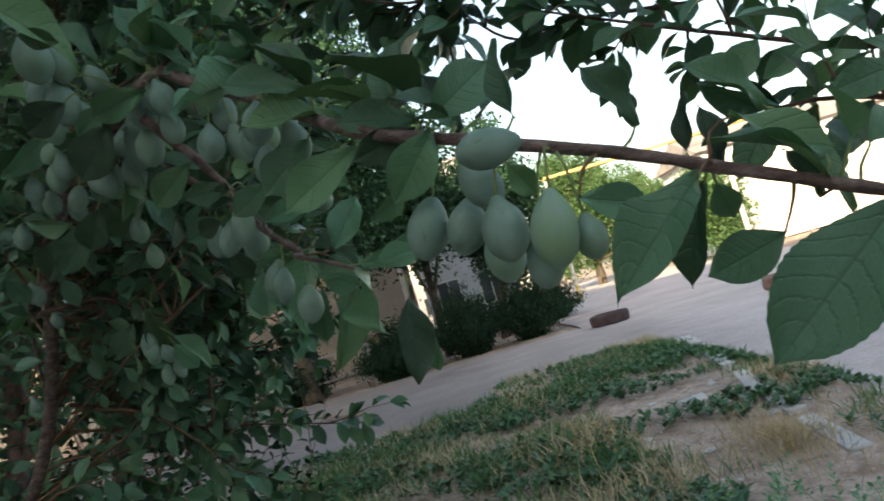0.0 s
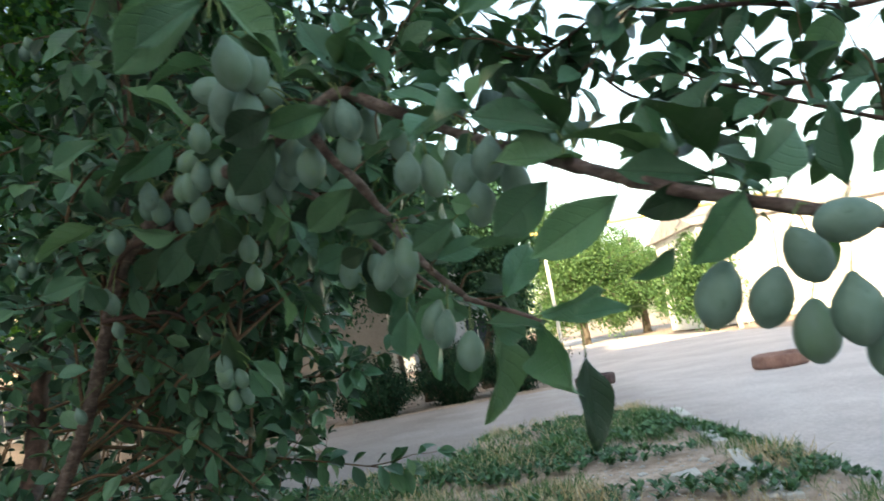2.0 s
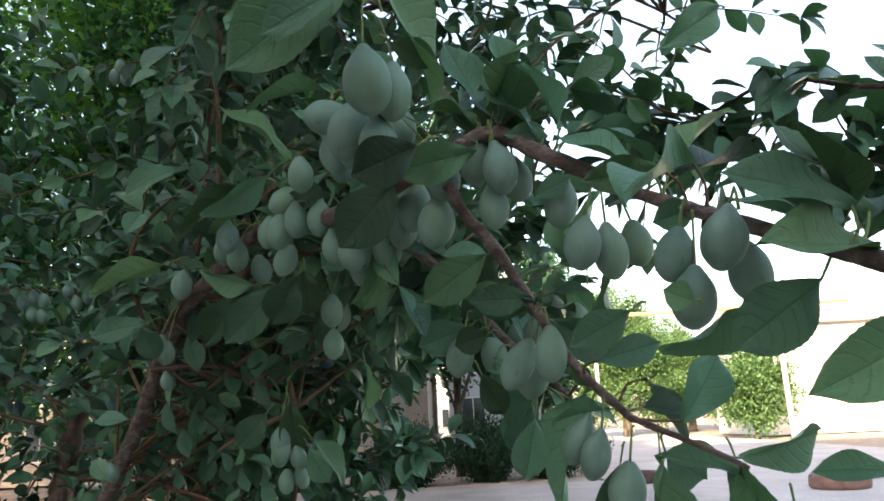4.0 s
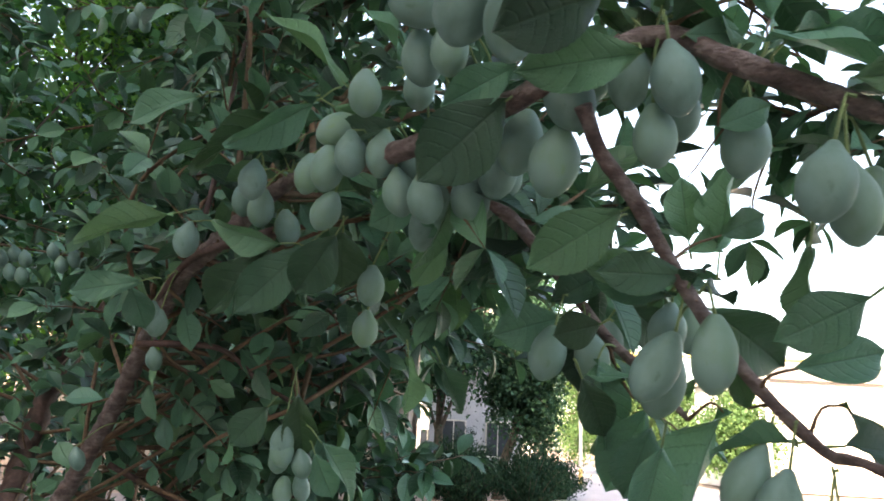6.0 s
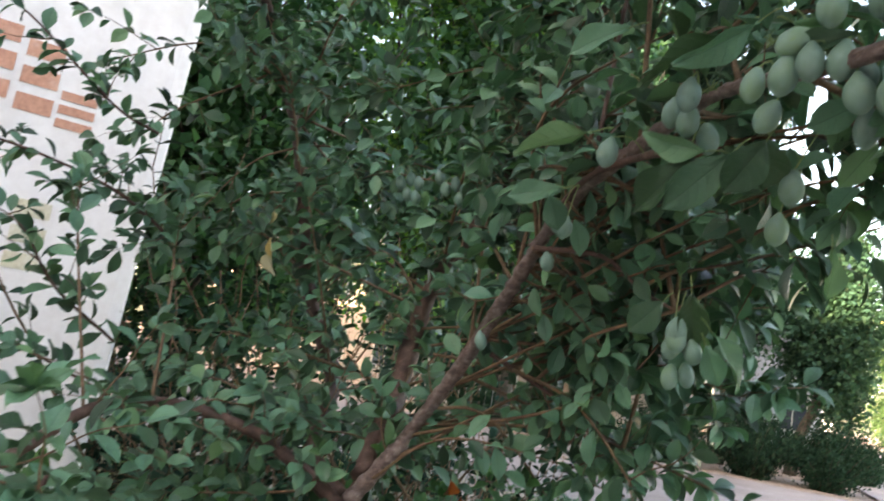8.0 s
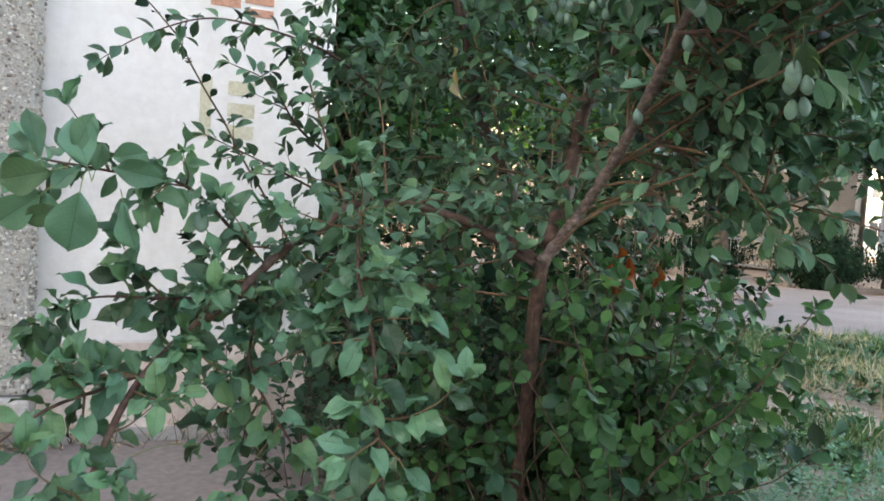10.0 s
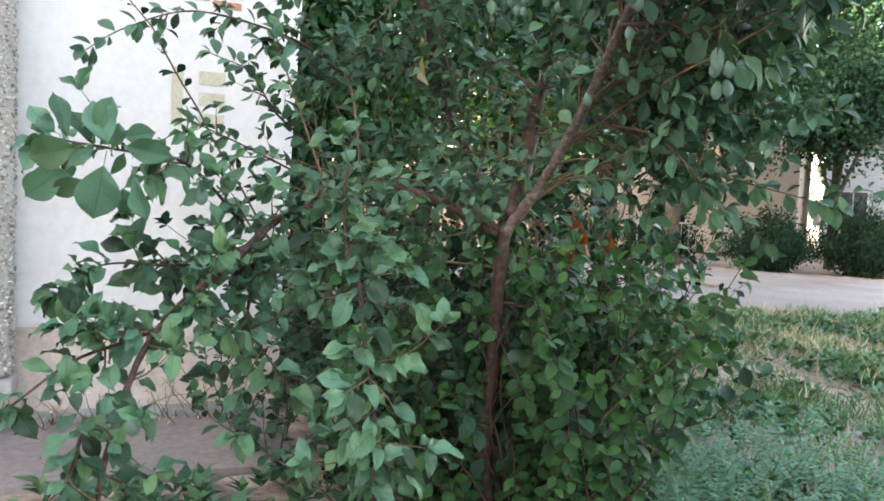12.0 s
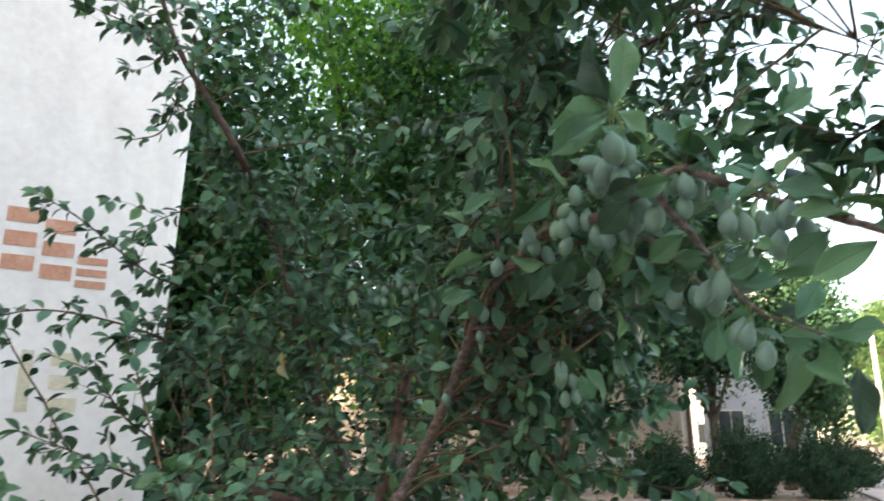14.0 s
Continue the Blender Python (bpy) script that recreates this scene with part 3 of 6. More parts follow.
def plot_height(x, y):
    """The earth of the grass plot, lumpy, sinking under the road past its edge."""
    inside = min(near_edge(x) - y, KERB_X + 0.05 * math.sin(y) - x)
    base = 0.035 + 0.03 * noise.noise(Vector((x * 0.9, y * 0.9, 0))) + 0.015 * noise.noise(Vector((x * 4, y * 4, 3)))
    return base + min(0.0, inside) * 0.35 if inside < 0.3 else base


sheet("ground", ((-400, -300), (400, 700)), 20.0, M_SOIL, "pale trodden earth stretching away to the horizon", "ground", lambda x, y: -0.08)
sheet("plot_ground", ((-14, -8), (3.4, 17)), 0.12, M_SOIL, "dry lumpy brown earth of the grass plot beside the road", "ground", plot_height)


def far_edge(x):
    return 19.6 + 0.1 * math.sin(x)


def road_height(x, y):
    return ROAD_Z + 0.012 * noise.noise(Vector((x * 0.5, y * 0.5, 7)))


sheet("road", ((-40, -20), (34, 19.6)), 0.7, M_ROAD, "pale dusty grey asphalt lane with cracks and sand", "road", road_height)
sheet("road_far", ((3.0, 19.6), (14.0, 75.0)), 0.8, M_ROAD, "pale dusty asphalt lane running on towards the houses", "road", road_height)


def kerb_stone(x, y, turn, length, tilt=0.0, sink=0.0):
    ob = part("kerb_stone", box_bm(0.15, length, 0.16, (0, 0, 0), 0.015), M_KERB, None)
    ob.matrix_basis = pose(x, y, -0.06 - sink, tilt, 0, turn)
    return tagged(ob, "weathered whitish concrete kerb stone sunk into the plot's edge", "kerb stone", "kerb of the plot")


for i, (x, y, turn, tilt, sink) in enumerate(((3.05, 10.6, -9, 0, 0), (2.86, 9.45, -11, 1.5, 0.02), (2.66, 8.35, -10, -1, 0.0), (2.44, 7.05, -13, 2, 0.04), (2.25, 6.0, -8, 0, 0.02), (2.1, 4.9, -7, 0, 0.05))):
    kerb_stone(x, y, turn, 0.98, tilt, sink)


def old_tyre(x, y, radius, height, material, label, seed):
    """A worn tyre lying flat, its middle filled with sand."""
    ob = thing("tyre", label, "tyre", (x, y, -0.02), "old tyres lying on the road")
    prof = [(0.60, 0.72), (0.66, 0.86), (0.78, 0.97), (0.90, 0.98), (0.97, 0.90), (1.0, 0.76), (1.0, 0.26), (0.97, 0.10), (0.92, 0.0), (0.62, 0.0)]
    n = 40
    bm = bmesh.new()
    rings = []
    for k in range(n):
        c, q = math.cos(2 * math.pi * k / n), math.sin(2 * math.pi * k / n)
        row = []
        for i, (r, z) in enumerate(prof):
            w = 1 + 0.03 * noise.noise(Vector((c * 2, q * 2, z * 2 + seed))) - (0.02 if i in (5, 6) and k % 2 else 0)
            row.append(bm.verts.new((c * r * radius * w, q * r * radius * w, z * height * (1 + 0.08 * noise.noise(Vector((c, q, seed)))))))
        rings.append(row)
    for k in range(n):
        for i in range(len(prof) - 1):
            bm.faces.new((rings[k][i], rings[(k + 1) % n][i], rings[(k + 1) % n][i + 1], rings[k][i + 1]))
    part("rubber", bm, material, ob)
    bm = bmesh.new()
    bmesh.ops.create_circle(bm, cap_ends=True, segments=24, radius=radius * 0.66)
    for v in bm.verts:
        v.co.z = height * (0.76 + 0.05 * noise.noise(v.co * 6))
    part("sand_fill", bm, M_ROAD, ob, "grey sand filling the tyre")
    return ob


old_tyre(3.55, 18.5, 0.50, 0.27, M_BLOCKD, "dark brown worn tyre lying flat on the dusty asphalt", 1)
old_tyre(6.8, 15.4, 0.56, 0.28, M_BLOCKR, "faded red painted old tyre lying flat on the road", 2)
plank = part("plank", box_bm(1.5, 0.16, 0.05, (0, 0, 0), 0.008), M_WOOD, None)
plank.matrix_basis = pose(-2.85, 14.35, 0.03, 2, 3, -45)
tagged(plank, "grey weathered wooden plank lying on the ground by the road", "plank")

# ---- grass and weeds of the plot ----
rng = np.random.default_rng(11)
BLADE = leaf_template(2, 0.10, 0.3, 0.9)
green, straw, weeds = Foliage(BLADE), Foliage(BLADE), Foliage(leaf_template(2, 0.55, 0.2, 0.4))


def thick(x, y, s, off):
    return noise.noise(Vector((x * s, y * s, off)))


for k in range(105000):
    x, y = rng.uniform(-7, 3.1), rng.uniform(1.0, 15.5)
    if x < -0.9 and y < 3.4 or y > near_edge(x) + 0.15:
        continue
    near = 1.0 if y < 8 else 0.75
    dens = thick(x, y, 0.8, 0) + 0.35 * thick(x, y, 2.5, 4)
    dry = thick(x, y, 0.7, 9) + 0.5 * thick(x, y, 2.2, 12)
    bare = thick(x * 1.3 + y * 0.5, y * 0.6, 0.7, 21)
    worn = ((x - 1.75) / 0.75) ** 2 + ((y - 6.6) / 2.6) ** 2
    if dens < -0.14 or bare > 0.28 or worn < 0.7 + 0.5 * rng.random():
        continue
    z = plot_height(x, y) - 0.005
    h = (0.07 + 0.10 * rng.random()) * (1 + 0.9 * max(0, dens))
    d = np.array([rng.normal(0, 0.35), rng.normal(0, 0.35), 1.0])
    side = np.array([rng.normal(), rng.normal(), 0.2])
    (straw if dry > 0.20 + rng.normal(0, 0.12) else green).add((x, y, z), d, side, h * (1.25 if dry > 0.1 else 1.0), h * 0.55)
for k in range(6500):
    x, y = rng.uniform(-3, 3.0), rng.uniform(1.2, 12)
    if thick(x, y, 0.9, 0) < -0.02 + 0.2 * rng.random() or y > near_edge(x):
        continue
    z = plot_height(x, y)
    for j in range(9):
        a = rng.random() * 6.28
        d = np.array([math.cos(a), math.sin(a), 0.5 + rng.random()])
        s = 0.05 + 0.06 * rng.random()
        weeds.add((x, y, z + 0.02 + 0.05 * rng.random()), d, (0, 0, 1), s, s * 0.9)
for k in range(150):  # knee-low mounds of weed with bare ground between
    cx, cy = rng.uniform(-2.6, 2.4), rng.uniform(4.6, 11.6)
    if cy > near_edge(cx) - 0.3 or ((cx - 1.75) / 0.75) ** 2 + ((cy - 6.6) / 2.6) ** 2 < 0.9 or thick(cx, cy, 0.6, 50) < -0.05:
        continue
    wide, tall = rng.uniform(0.10, 0.30), rng.uniform(0.10, 0.24)
    for j in range(int(420 * wide)):
        a, q = rng.random() * 6.28, math.sqrt(rng.random())
        x, y = cx + wide * q * math.cos(a), cy + wide * q * math.sin(a)
        up = tall * (1 - 0.75 * q * q) * (0.3 + 0.7 * rng.random())
        s = 0.045 + 0.05 * rng.random()
        weeds.add((x, y, plot_height(x, y) + up), (math.cos(a) * q + rng.normal(0, 0.4), math.sin(a) * q + rng.normal(0, 0.4), 0.5), (rng.normal(0, 0.4), rng.normal(0, 0.4), 1), s, s * 0.9)
    for j in range(int(90 * wide)):
        x, y = cx + wide * rng.normal() * 0.6, cy + wide * rng.normal() * 0.6
        (straw if rng.random() < 0.35 else green).add((x, y, plot_height(x, y) - 0.005), (rng.normal(0, 0.35), rng.normal(0, 0.35), 1), (rng.normal(), rng.normal(), 0.2), tall * (0.8 + 0.7 * rng.random()), 0.10)
for k in range(1100):
    a, q = rng.random() * 6.28, abs(rng.normal())
    x, y = 1.80 + 0.26 * q * math.cos(a), 4.85 + 0.48 * q * math.sin(a)
    straw.add((x, y, plot_height(x, y)), (rng.normal(0, 0.3), rng.normal(0, 0.3), 1), (rng.normal(), rng.normal(), 0.2), 0.08 + 0.20 * rng.random() ** 2, 0.045)
for k in range(5500):
    x, y = rng.uniform(-1.9, 0.9), rng.uniform(4.4, 12.0)
    dry = thick(x, y, 0.9, 31) + (0.30 if y > 7.2 else -0.12) + rng.normal(0, 0.1)
    if y > near_edge(x) or thick(x, y, 1.6, 40) < -0.05:
        continue
    h = 0.08 + 0.12 * rng.random()
    (straw if dry > 0.1 else green).add((x, y, plot_height(x, y) - 0.005), (rng.normal(0, 0.5), rng.normal(0, 0.5), 1), (rng.normal(), rng.normal(), 0.2), h * 1.2, h * 0.6)
tagged(part_mesh("grass", green.mesh("grass", M_GRASS), None, None), "tufts of green and wilting grass on dry earth", "grass", kind="stuff")
tagged(part_mesh("dry_grass", straw.mesh("dry_grass", M_STRAW), None, None), "straw-yellow dried grass tufts on the plot", "grass", kind="stuff")
tagged(part_mesh("weeds", weeds.mesh("weeds", M_PATCH), None, None), "low broad-leaved green weeds among the grass", "weeds", kind="stuff")

# ---- the whitewashed end wall of the near house ----
CORNER = Vector((-3.04, 2.54, 0))
WALL_M = Matrix.Translation(CORNER) @ Matrix.Rotation(radians(90 - 38.5 + 180), 4, "Z")
# in WALL_M's frame x runs along the wall from its corner, y stands out of its face, z is up


def edge_lean(bm):
    """The house's end leans out slightly towards the top."""
    for v in bm.verts:
        if v.co.x < 0.2:
            v.co.x += -0.17 - 0.05 * (v.co.z - 1.3) * (1 if v.co.z < 4 else 0.7)
    return bm


def in_wall(ob):
    ob.matrix_basis = WALL_M @ ob.matrix_basis
    return ob


def slab(x0, x1, y0, y1, z0, z1, bevel=0.01):
    return box_bm(x1 - x0, y1 - y0, z1 - z0, ((x0 + x1) / 2, (y0 + y1) / 2, z0), bevel)


tagged(in_wall(part("wall_near", edge_lean(slab(0, 9, -6.0, 0, 0.50, 9.0, 0.06)), M_WHITE, None)), "whitewashed plastered end wall of a house", "wall", kind="structure")
tagged(in_wall(part("wall_base", edge_lean(slab(-0.002, 9, -5.99, 0.002, 0.10, 0.545, 0.002)), M_PINK, None)), "faded pink render band low on the house wall", "wall", kind="structure")
tagged(in_wall(part("wall_plinth", edge_lean(slab(-0.006, 9, -6.0, 0.006, -0.25, 0.13, 0.004)), M_PLINTH, None)), "stained grey concrete plinth of the house", "wall", kind="structure")
panel = in_wall(part("wall_panel", slab(1.14, 9, 0.004, 0.16, 0.33, 9.0, 0.03), M_PEBBLE, None))
tagged(panel, "grey pebble-dashed facade panel standing proud of the wall", "wall panel", kind="structure")
ledge = in_wall(part("wall_ledge", slab(1.12, 9, 0.0, 0.20, 0.24, 0.33, 0.02), M_PLINTH, None))
tagged(ledge, "chipped concrete ledge under the pebble-dashed panel", "ledge", kind="structure")

apron = in_wall(part("pavement", slab(-0.1, 9, 0.02, 0.85, -0.1, 0.072, 0.03), M_ROAD, None))
tagged(apron, "cracked grey concrete strip along the foot of the house", "pavement", kind="structure")


def pebbles():
    """Small stones set in the panel's face."""
    r = np.random.default_rng(3)
    ico = bmesh.new()
    bmesh.ops.create_icosphere(ico, subdivisions=1, radius=1.0)
    v = np.array([q.co[:] for q in ico.verts])
    f = np.array([[q.index for q in t.verts] for t in ico.faces])
    ico.free()
    n = 5200
    c = np.column_stack([1.15 + 0.42 * r.random(n), 0.158 + 0.004 * r.random(n), 0.35 + 3.2 * r.random(n)])
    c[:700, 0], c[:700, 1] = 1.138, 0.02 + 0.14 * r.random(700)
    size = (0.004 + 0.006 * r.random((n, 1, 1))) * (0.7 + 0.6 * r.random((n, 1, 3)))
    co = c[:, None, :] + v[None] * size
    me = bpy.data.meshes.new("pebbles")
    me.from_pydata(co.reshape(-1, 3).tolist(), [], (f[None] + (np.arange(n) * len(v))[:, None, None]).reshape(-1, 3).tolist())
    return shade(me)


m, n, l, bsdf = shader("pebbles", 0.8, 0.3)
info = n.new("ShaderNodeNewGeometry")
l.new(ramp(n, l, info.outputs["Random Per Island"], [(0.0, (0.20, 0.17, 0.15)), (0.4, (0.42, 0.38, 0.34)), (0.7, (0.55, 0.52, 0.48)), (1.0, (0.66, 0.64, 0.60))]), bsdf.inputs["Base Color"])
tagged(part_mesh("pebble", pebbles(), m, panel), "small grey and buff stones set in mortar", kind="stuff")


def paint_bars(name, label, material, chars):
    """Painted marks whose signs stay plain bars: one stack of bars for each sign."""
    ob = in_wall(new(name))
    tagged(ob, label, "painted mark")
    for x0, x1, z0, z1, stem in chars:
        if stem:
            part("bar", slab(x0, x1, 0.001, 0.004, z0, z1, 0.0), material, ob)
            continue
        h = (z1 - z0) / 5
        for k in (0, 2, 4):
            part("bar", slab(x0, x1, 0.001, 0.004, z0 + k * h, z0 + (k + 1.25) * h, 0.0), material, ob)
    return ob


paint_bars("red_mark", "large faded red painted sign of plain bars on the white wall", M_PAINT, ((0.46, 0.60, 2.24, 2.54, False), (0.29, 0.43, 2.21, 2.50, False), (0.13, 0.27, 2.18, 2.33, False)))
paint_bars("ochre_mark", "small faded ochre painted sign of plain bars on the white wall", M_OCHRE, ((0.405, 0.46, 1.57, 1.86, True), (0.20, 0.33, 1.57, 1.84, False)))

# ---- closing the place: an unseen block added behind, its height set to shade the plot ----
block = thing("shading_block", "long pale unseen block added behind the plum tree plot to keep the sun off it", "building", (0, -27, 0))
part("wall", box_bm(120, 9, 22, (0, 0, 0), 0.05), M_PALE, block)
part("roof", box_bm(121, 10, 0.5, (0, 0, 22), 0.05), M_ROOF, block, "flat grey roof slab")


def rubble(x, y, size, seed):
    """A broken lump of whitish concrete."""
    bm = bmesh.new()
    bmesh.ops.create_icosphere(bm, subdivisions=2, radius=1.0)
    r = np.random.default_rng(seed)
    sx, sy, sz = size * (0.7 + 0.6 * r.random()), size * (0.5 + 0.4 * r.random()), size * 0.35
    for v in bm.verts:
        k = 1 + 0.35 * noise.noise(v.co * 1.7 + Vector((seed * 3.1, 0, 0)))
        v.co = Vector((v.co.x * sx * k, v.co.y * sy * k, max(-0.5, v.co.z) * sz * k))
    ob = part("rubble", bm, M_KERB, None)
    ob.matrix_basis = pose(x, y, plot_height(x, y) + sz * 0.3, 0, 0, r.random() * 360)
    return tagged(ob, "broken whitish lump of concrete on the dry earth", "rubble", "rubble by the kerb")


for k, (x, y, size) in enumerate(((1.82, 6.8, 0.15), (2.29, 6.45, 0.13), (2.05, 5.0, 0.12), (-0.35, 6.1, 0.11), (1.88, 6.15, 0.08), (2.1, 5.7, 0.08), (1.14, 5.95, 0.06), (1.55, 7.3, 0.06), (2.2, 7.4, 0.07), (1.4, 5.2, 0.05))):
    rubble(x, y, size, k)


def crumbs():
    """Small stones and clods on the bare earth and along the road's edge."""
    r = np.random.default_rng(17)
    ico = bmesh.new()
    bmesh.ops.create_icosphere(ico, subdivisions=1, radius=1.0)
    v = np.array([q.co[:] for q in ico.verts])
    f = np.array([[q.index for q in t.verts] for t in ico.faces])
    ico.free()
    rows = []
    while len(rows) < 1500:
        x, y = (r.normal(1.75, 0.55), r.normal(6.6, 1.7)) if r.random() < 0.6 else (r.uniform(-3.0, 2.6), r.uniform(3.5, 12.0))
        if y < near_edge(x) and x < KERB_X:
            rows.append((x, y, plot_height(x, y)))
    c = np.array(rows)
    n = len(c)
    size = (0.006 + 0.018 * r.random((n, 1, 1)) ** 3) * (0.6 + 0.8 * r.random((n, 1, 3)))
    turn = r.random(n) * 6.283
    shape = v[None] * size * (1 + 0.25 * r.normal(size=(n, len(v), 1)))
    x = shape[..., 0] * np.cos(turn)[:, None] - shape[..., 1] * np.sin(turn)[:, None]
    y = shape[..., 0] * np.sin(turn)[:, None] + shape[..., 1] * np.cos(turn)[:, None]
    co = c[:, None, :] + np.stack([x, y, shape[..., 2] * 0.6], -1)
    me = bpy.data.meshes.new("crumbs")
    me.from_pydata(co.reshape(-1, 3).tolist(), [], (f[None] + (np.arange(n) * len(v))[:, None, None]).reshape(-1, 3).tolist())
    return me


tagged(part_mesh("crumbs", crumbs(), M_KERB, None), "small pale stones and clods on the dry earth", "stones", kind="stuff")

# ---- the plum tree ----
rng = np.random.default_rng(5)
tree = thing("plum_tree", "plum tree laden with pale blue-green unripe plums and dull green leaves", "tree", (0, 0, 0))


def limb(name, rows, step=0.02, sides=10, material=None, rough=0.18, label=""):
    return part_mesh(name, tubes_mesh(name, [smooth_line(rows, step)], sides, rough), material or M_BARK, tree, label)


limb("trunk", [(x, y, z, r * 0.8) for x, y, z, r in TRUNK], 0.03, 14, None, 0.15, "slender reddish brown bark trunk")
limb("limb", [(x, y, z, r * (0.9 if z < 1.35 else 1.08)) for x, y, z, r in LIMB_MAIN], 0.010, 14, M_LIMB, 0.30, "long arching reddish brown fruiting limb")
limb("limb", [(x, y, z, r * (1.15 if z < 1.3 else 1.5)) for x, y, z, r in LIMB_BACK])
limb("limb", [(x, y, z, r * (1.0 if z < 1.3 else 1.6)) for x, y, z, r in LIMB_LEFT])
limb("limb", LIMB_LOW)
limb("branch", BRANCH_HANG, 0.01, 10, M_LIMB, 0.3)
limb("branch", BRANCH_HANG_B, 0.01, 10, M_LIMB, 0.3)
BRANCHES = [BRANCH_MID, BRANCH_MID2, BRANCH_RISE, SHOOT, WALL_TWIG_A, WALL_TWIG_B, WALL_TWIG_C, WALL_TWIG_D, WALL_TWIG_E, WALL_TWIG_F, NEAR_TWIG_A, NEAR_TWIG_B, NEAR_TWIG_C, NEAR_TWIG_D, NEAR_TWIG_E, NEAR_TWIG_F]
for rows in BRANCHES:
    limb("branch", rows, 0.02, 7)

LOW_LEAF = leaf_template(5, 0.56, 0.42, 0.45, 1)
crown = Foliage(LOW_LEAF)
near_crown = Foliage(leaf_template(9, 0.52, 0.38, 0.55, 2, 2.6))
twigs = []


LIGHT = (0.25, -0.42, 0.8)  # the open side, to which the leaves turn


BARE = smooth_line(LIMB_MAIN[2:11], 0.03)


def before_limb(p):
    """Twigs spring from behind and above the long limb more than from its open side."""
    near = BARE[np.argmin(((BARE[:, :3] - p) ** 2).sum(1))]
    return p[1] < near[1] + 0.015 and p[2] < near[2] + 0.03 and np.linalg.norm(near[:3] - p) < 0.17


def clothe(rows, per_metre, length, size, spacing=0.026, pull=(0, 0, 0.05), start=0.0, end=1.0, out=0.9, bias=(0, 0, 0.15), into=None):
    """Twigs with leaves along a stretch of a limb."""
    line = smooth_line(rows, 0.03)
    n = len(line)
    total = np.linalg.norm(np.diff(line[:, :3], axis=0), axis=1).sum()
    for k in range(int(total * (end - start) * per_metre)):
        i = int((start + (end - start) * rng.random()) * (n - 2))
        t = unit(line[i + 1, :3] - line[i, :3])
        o = rng.normal(0, 1, 3)
        o = unit(o - (o @ t) * t + np.array(bias))
        tw = grow(rng, line[i, :3], t * 0.4 + o * out, length * (0.4 + 0.8 * rng.random()), 0.003, 0.03, 0.3, pull)
        if before_limb(tw[len(tw) // 2, :3]):
            continue
        twigs.append(tw)
        leaves_along(rng, into or crown, tw, spacing, size * 0.88, up=LIGHT)


clothe(LIMB_MAIN, 17, 0.26, 0.074, end=0.45, bias=(0.5, 1.3, 0.2))
clothe(LIMB_MAIN, 20, 0.15, 0.070, start=0.38, end=0.62, pull=(-0.1, 0.25, 0.1), bias=(0.2, 1.2, 0.3))
clothe(LIMB_BACK, 20, 0.36, 0.074, bias=(0, 0.6, 0.2))
clothe(LIMB_LEFT, 21, 0.36, 0.074, bias=(-0.2, 0.7, 0.1))
clothe(LIMB_LOW, 18, 0.30, 0.072, start=0.05, end=0.55, bias=(0, 0.9, 0))
clothe(TRUNK, 17, 0.5, 0.070, start=0.3, bias=(0.3, 1.2, 0))
for rows in (BRANCH_MID, BRANCH_MID2, BRANCH_RISE):
    clothe(rows, 22, 0.18, 0.06)
clothe(BRANCH_HANG_B, 22, 0.14, 0.064, bias=(0.25, 0.9, 0.25))
clothe(SHOOT, 10, 0.10, 0.055)
for rows in (WALL_TWIG_A, WALL_TWIG_B, WALL_TWIG_C, WALL_TWIG_D, WALL_TWIG_E, WALL_TWIG_F):
    leaves_along(rng, crown, smooth_line(rows, 0.03), 0.021, 0.066, start=0.0, up=LIGHT)
    clothe(rows, 11, 0.12, 0.064)
for rows in (NEAR_TWIG_A, NEAR_TWIG_B, NEAR_TWIG_C, NEAR_TWIG_D, NEAR_TWIG_E, NEAR_TWIG_F):
    leaves_along(rng, near_crown, smooth_line(rows, 0.03), 0.018, 0.082, start=0.0, tuft=5, up=LIGHT)
    clothe(rows, 10, 0.13, 0.080, into=near_crown)
clothe(LIMB_LOW, 28, 0.18, 0.076, start=0.5, into=near_crown)
clothe(NEAR_TWIG_C, 24, 0.16, 0.080, into=near_crown)
clothe(NEAR_TWIG_E, 14, 0.15, 0.078, into=near_crown)
clothe(LIMB_LOW, 12, 0.16, 0.070, end=0.36, bias=(0.3, -0.9, 0.4))
clothe(LIMB_MAIN, 22, 0.17, 0.066, start=0.03, end=0.16, bias=(-0.1, -0.9, 0.2))
clothe(LIMB_BACK, 16, 0.20, 0.066, start=0.05, end=0.5, bias=(0.1, -0.9, 0.1))
clothe(LIMB_LEFT, 16, 0.20, 0.066, start=0.1, end=0.6, bias=(0.1, -0.9, 0.1))
clothe(LIMB_MAIN, 12, 0.07, 0.068, start=0.62, end=0.76, bias=(0, 0.3, 1.6))
clothe(BRANCH_HANG, 14, 0.12, 0.062, end=0.5, bias=(-0.3, 1.0, 0.1))
limb("limb", LIMB_TOP, 0.03, 8)
clothe(LIMB_TOP, 18, 0.26, 0.070)
STEM = [(1.62, 1.22, -0.05, 0.030), (1.58, 1.19, 0.8, 0.024), (1.50, 1.13, 1.5, 0.018), (1.32, 1.12, 1.9, 0.012), (1.18, 1.12, 2.05, 0.007)]
limb("stem", STEM, 0.03, 10, None, 0.15, "slender second stem of reddish brown bark")
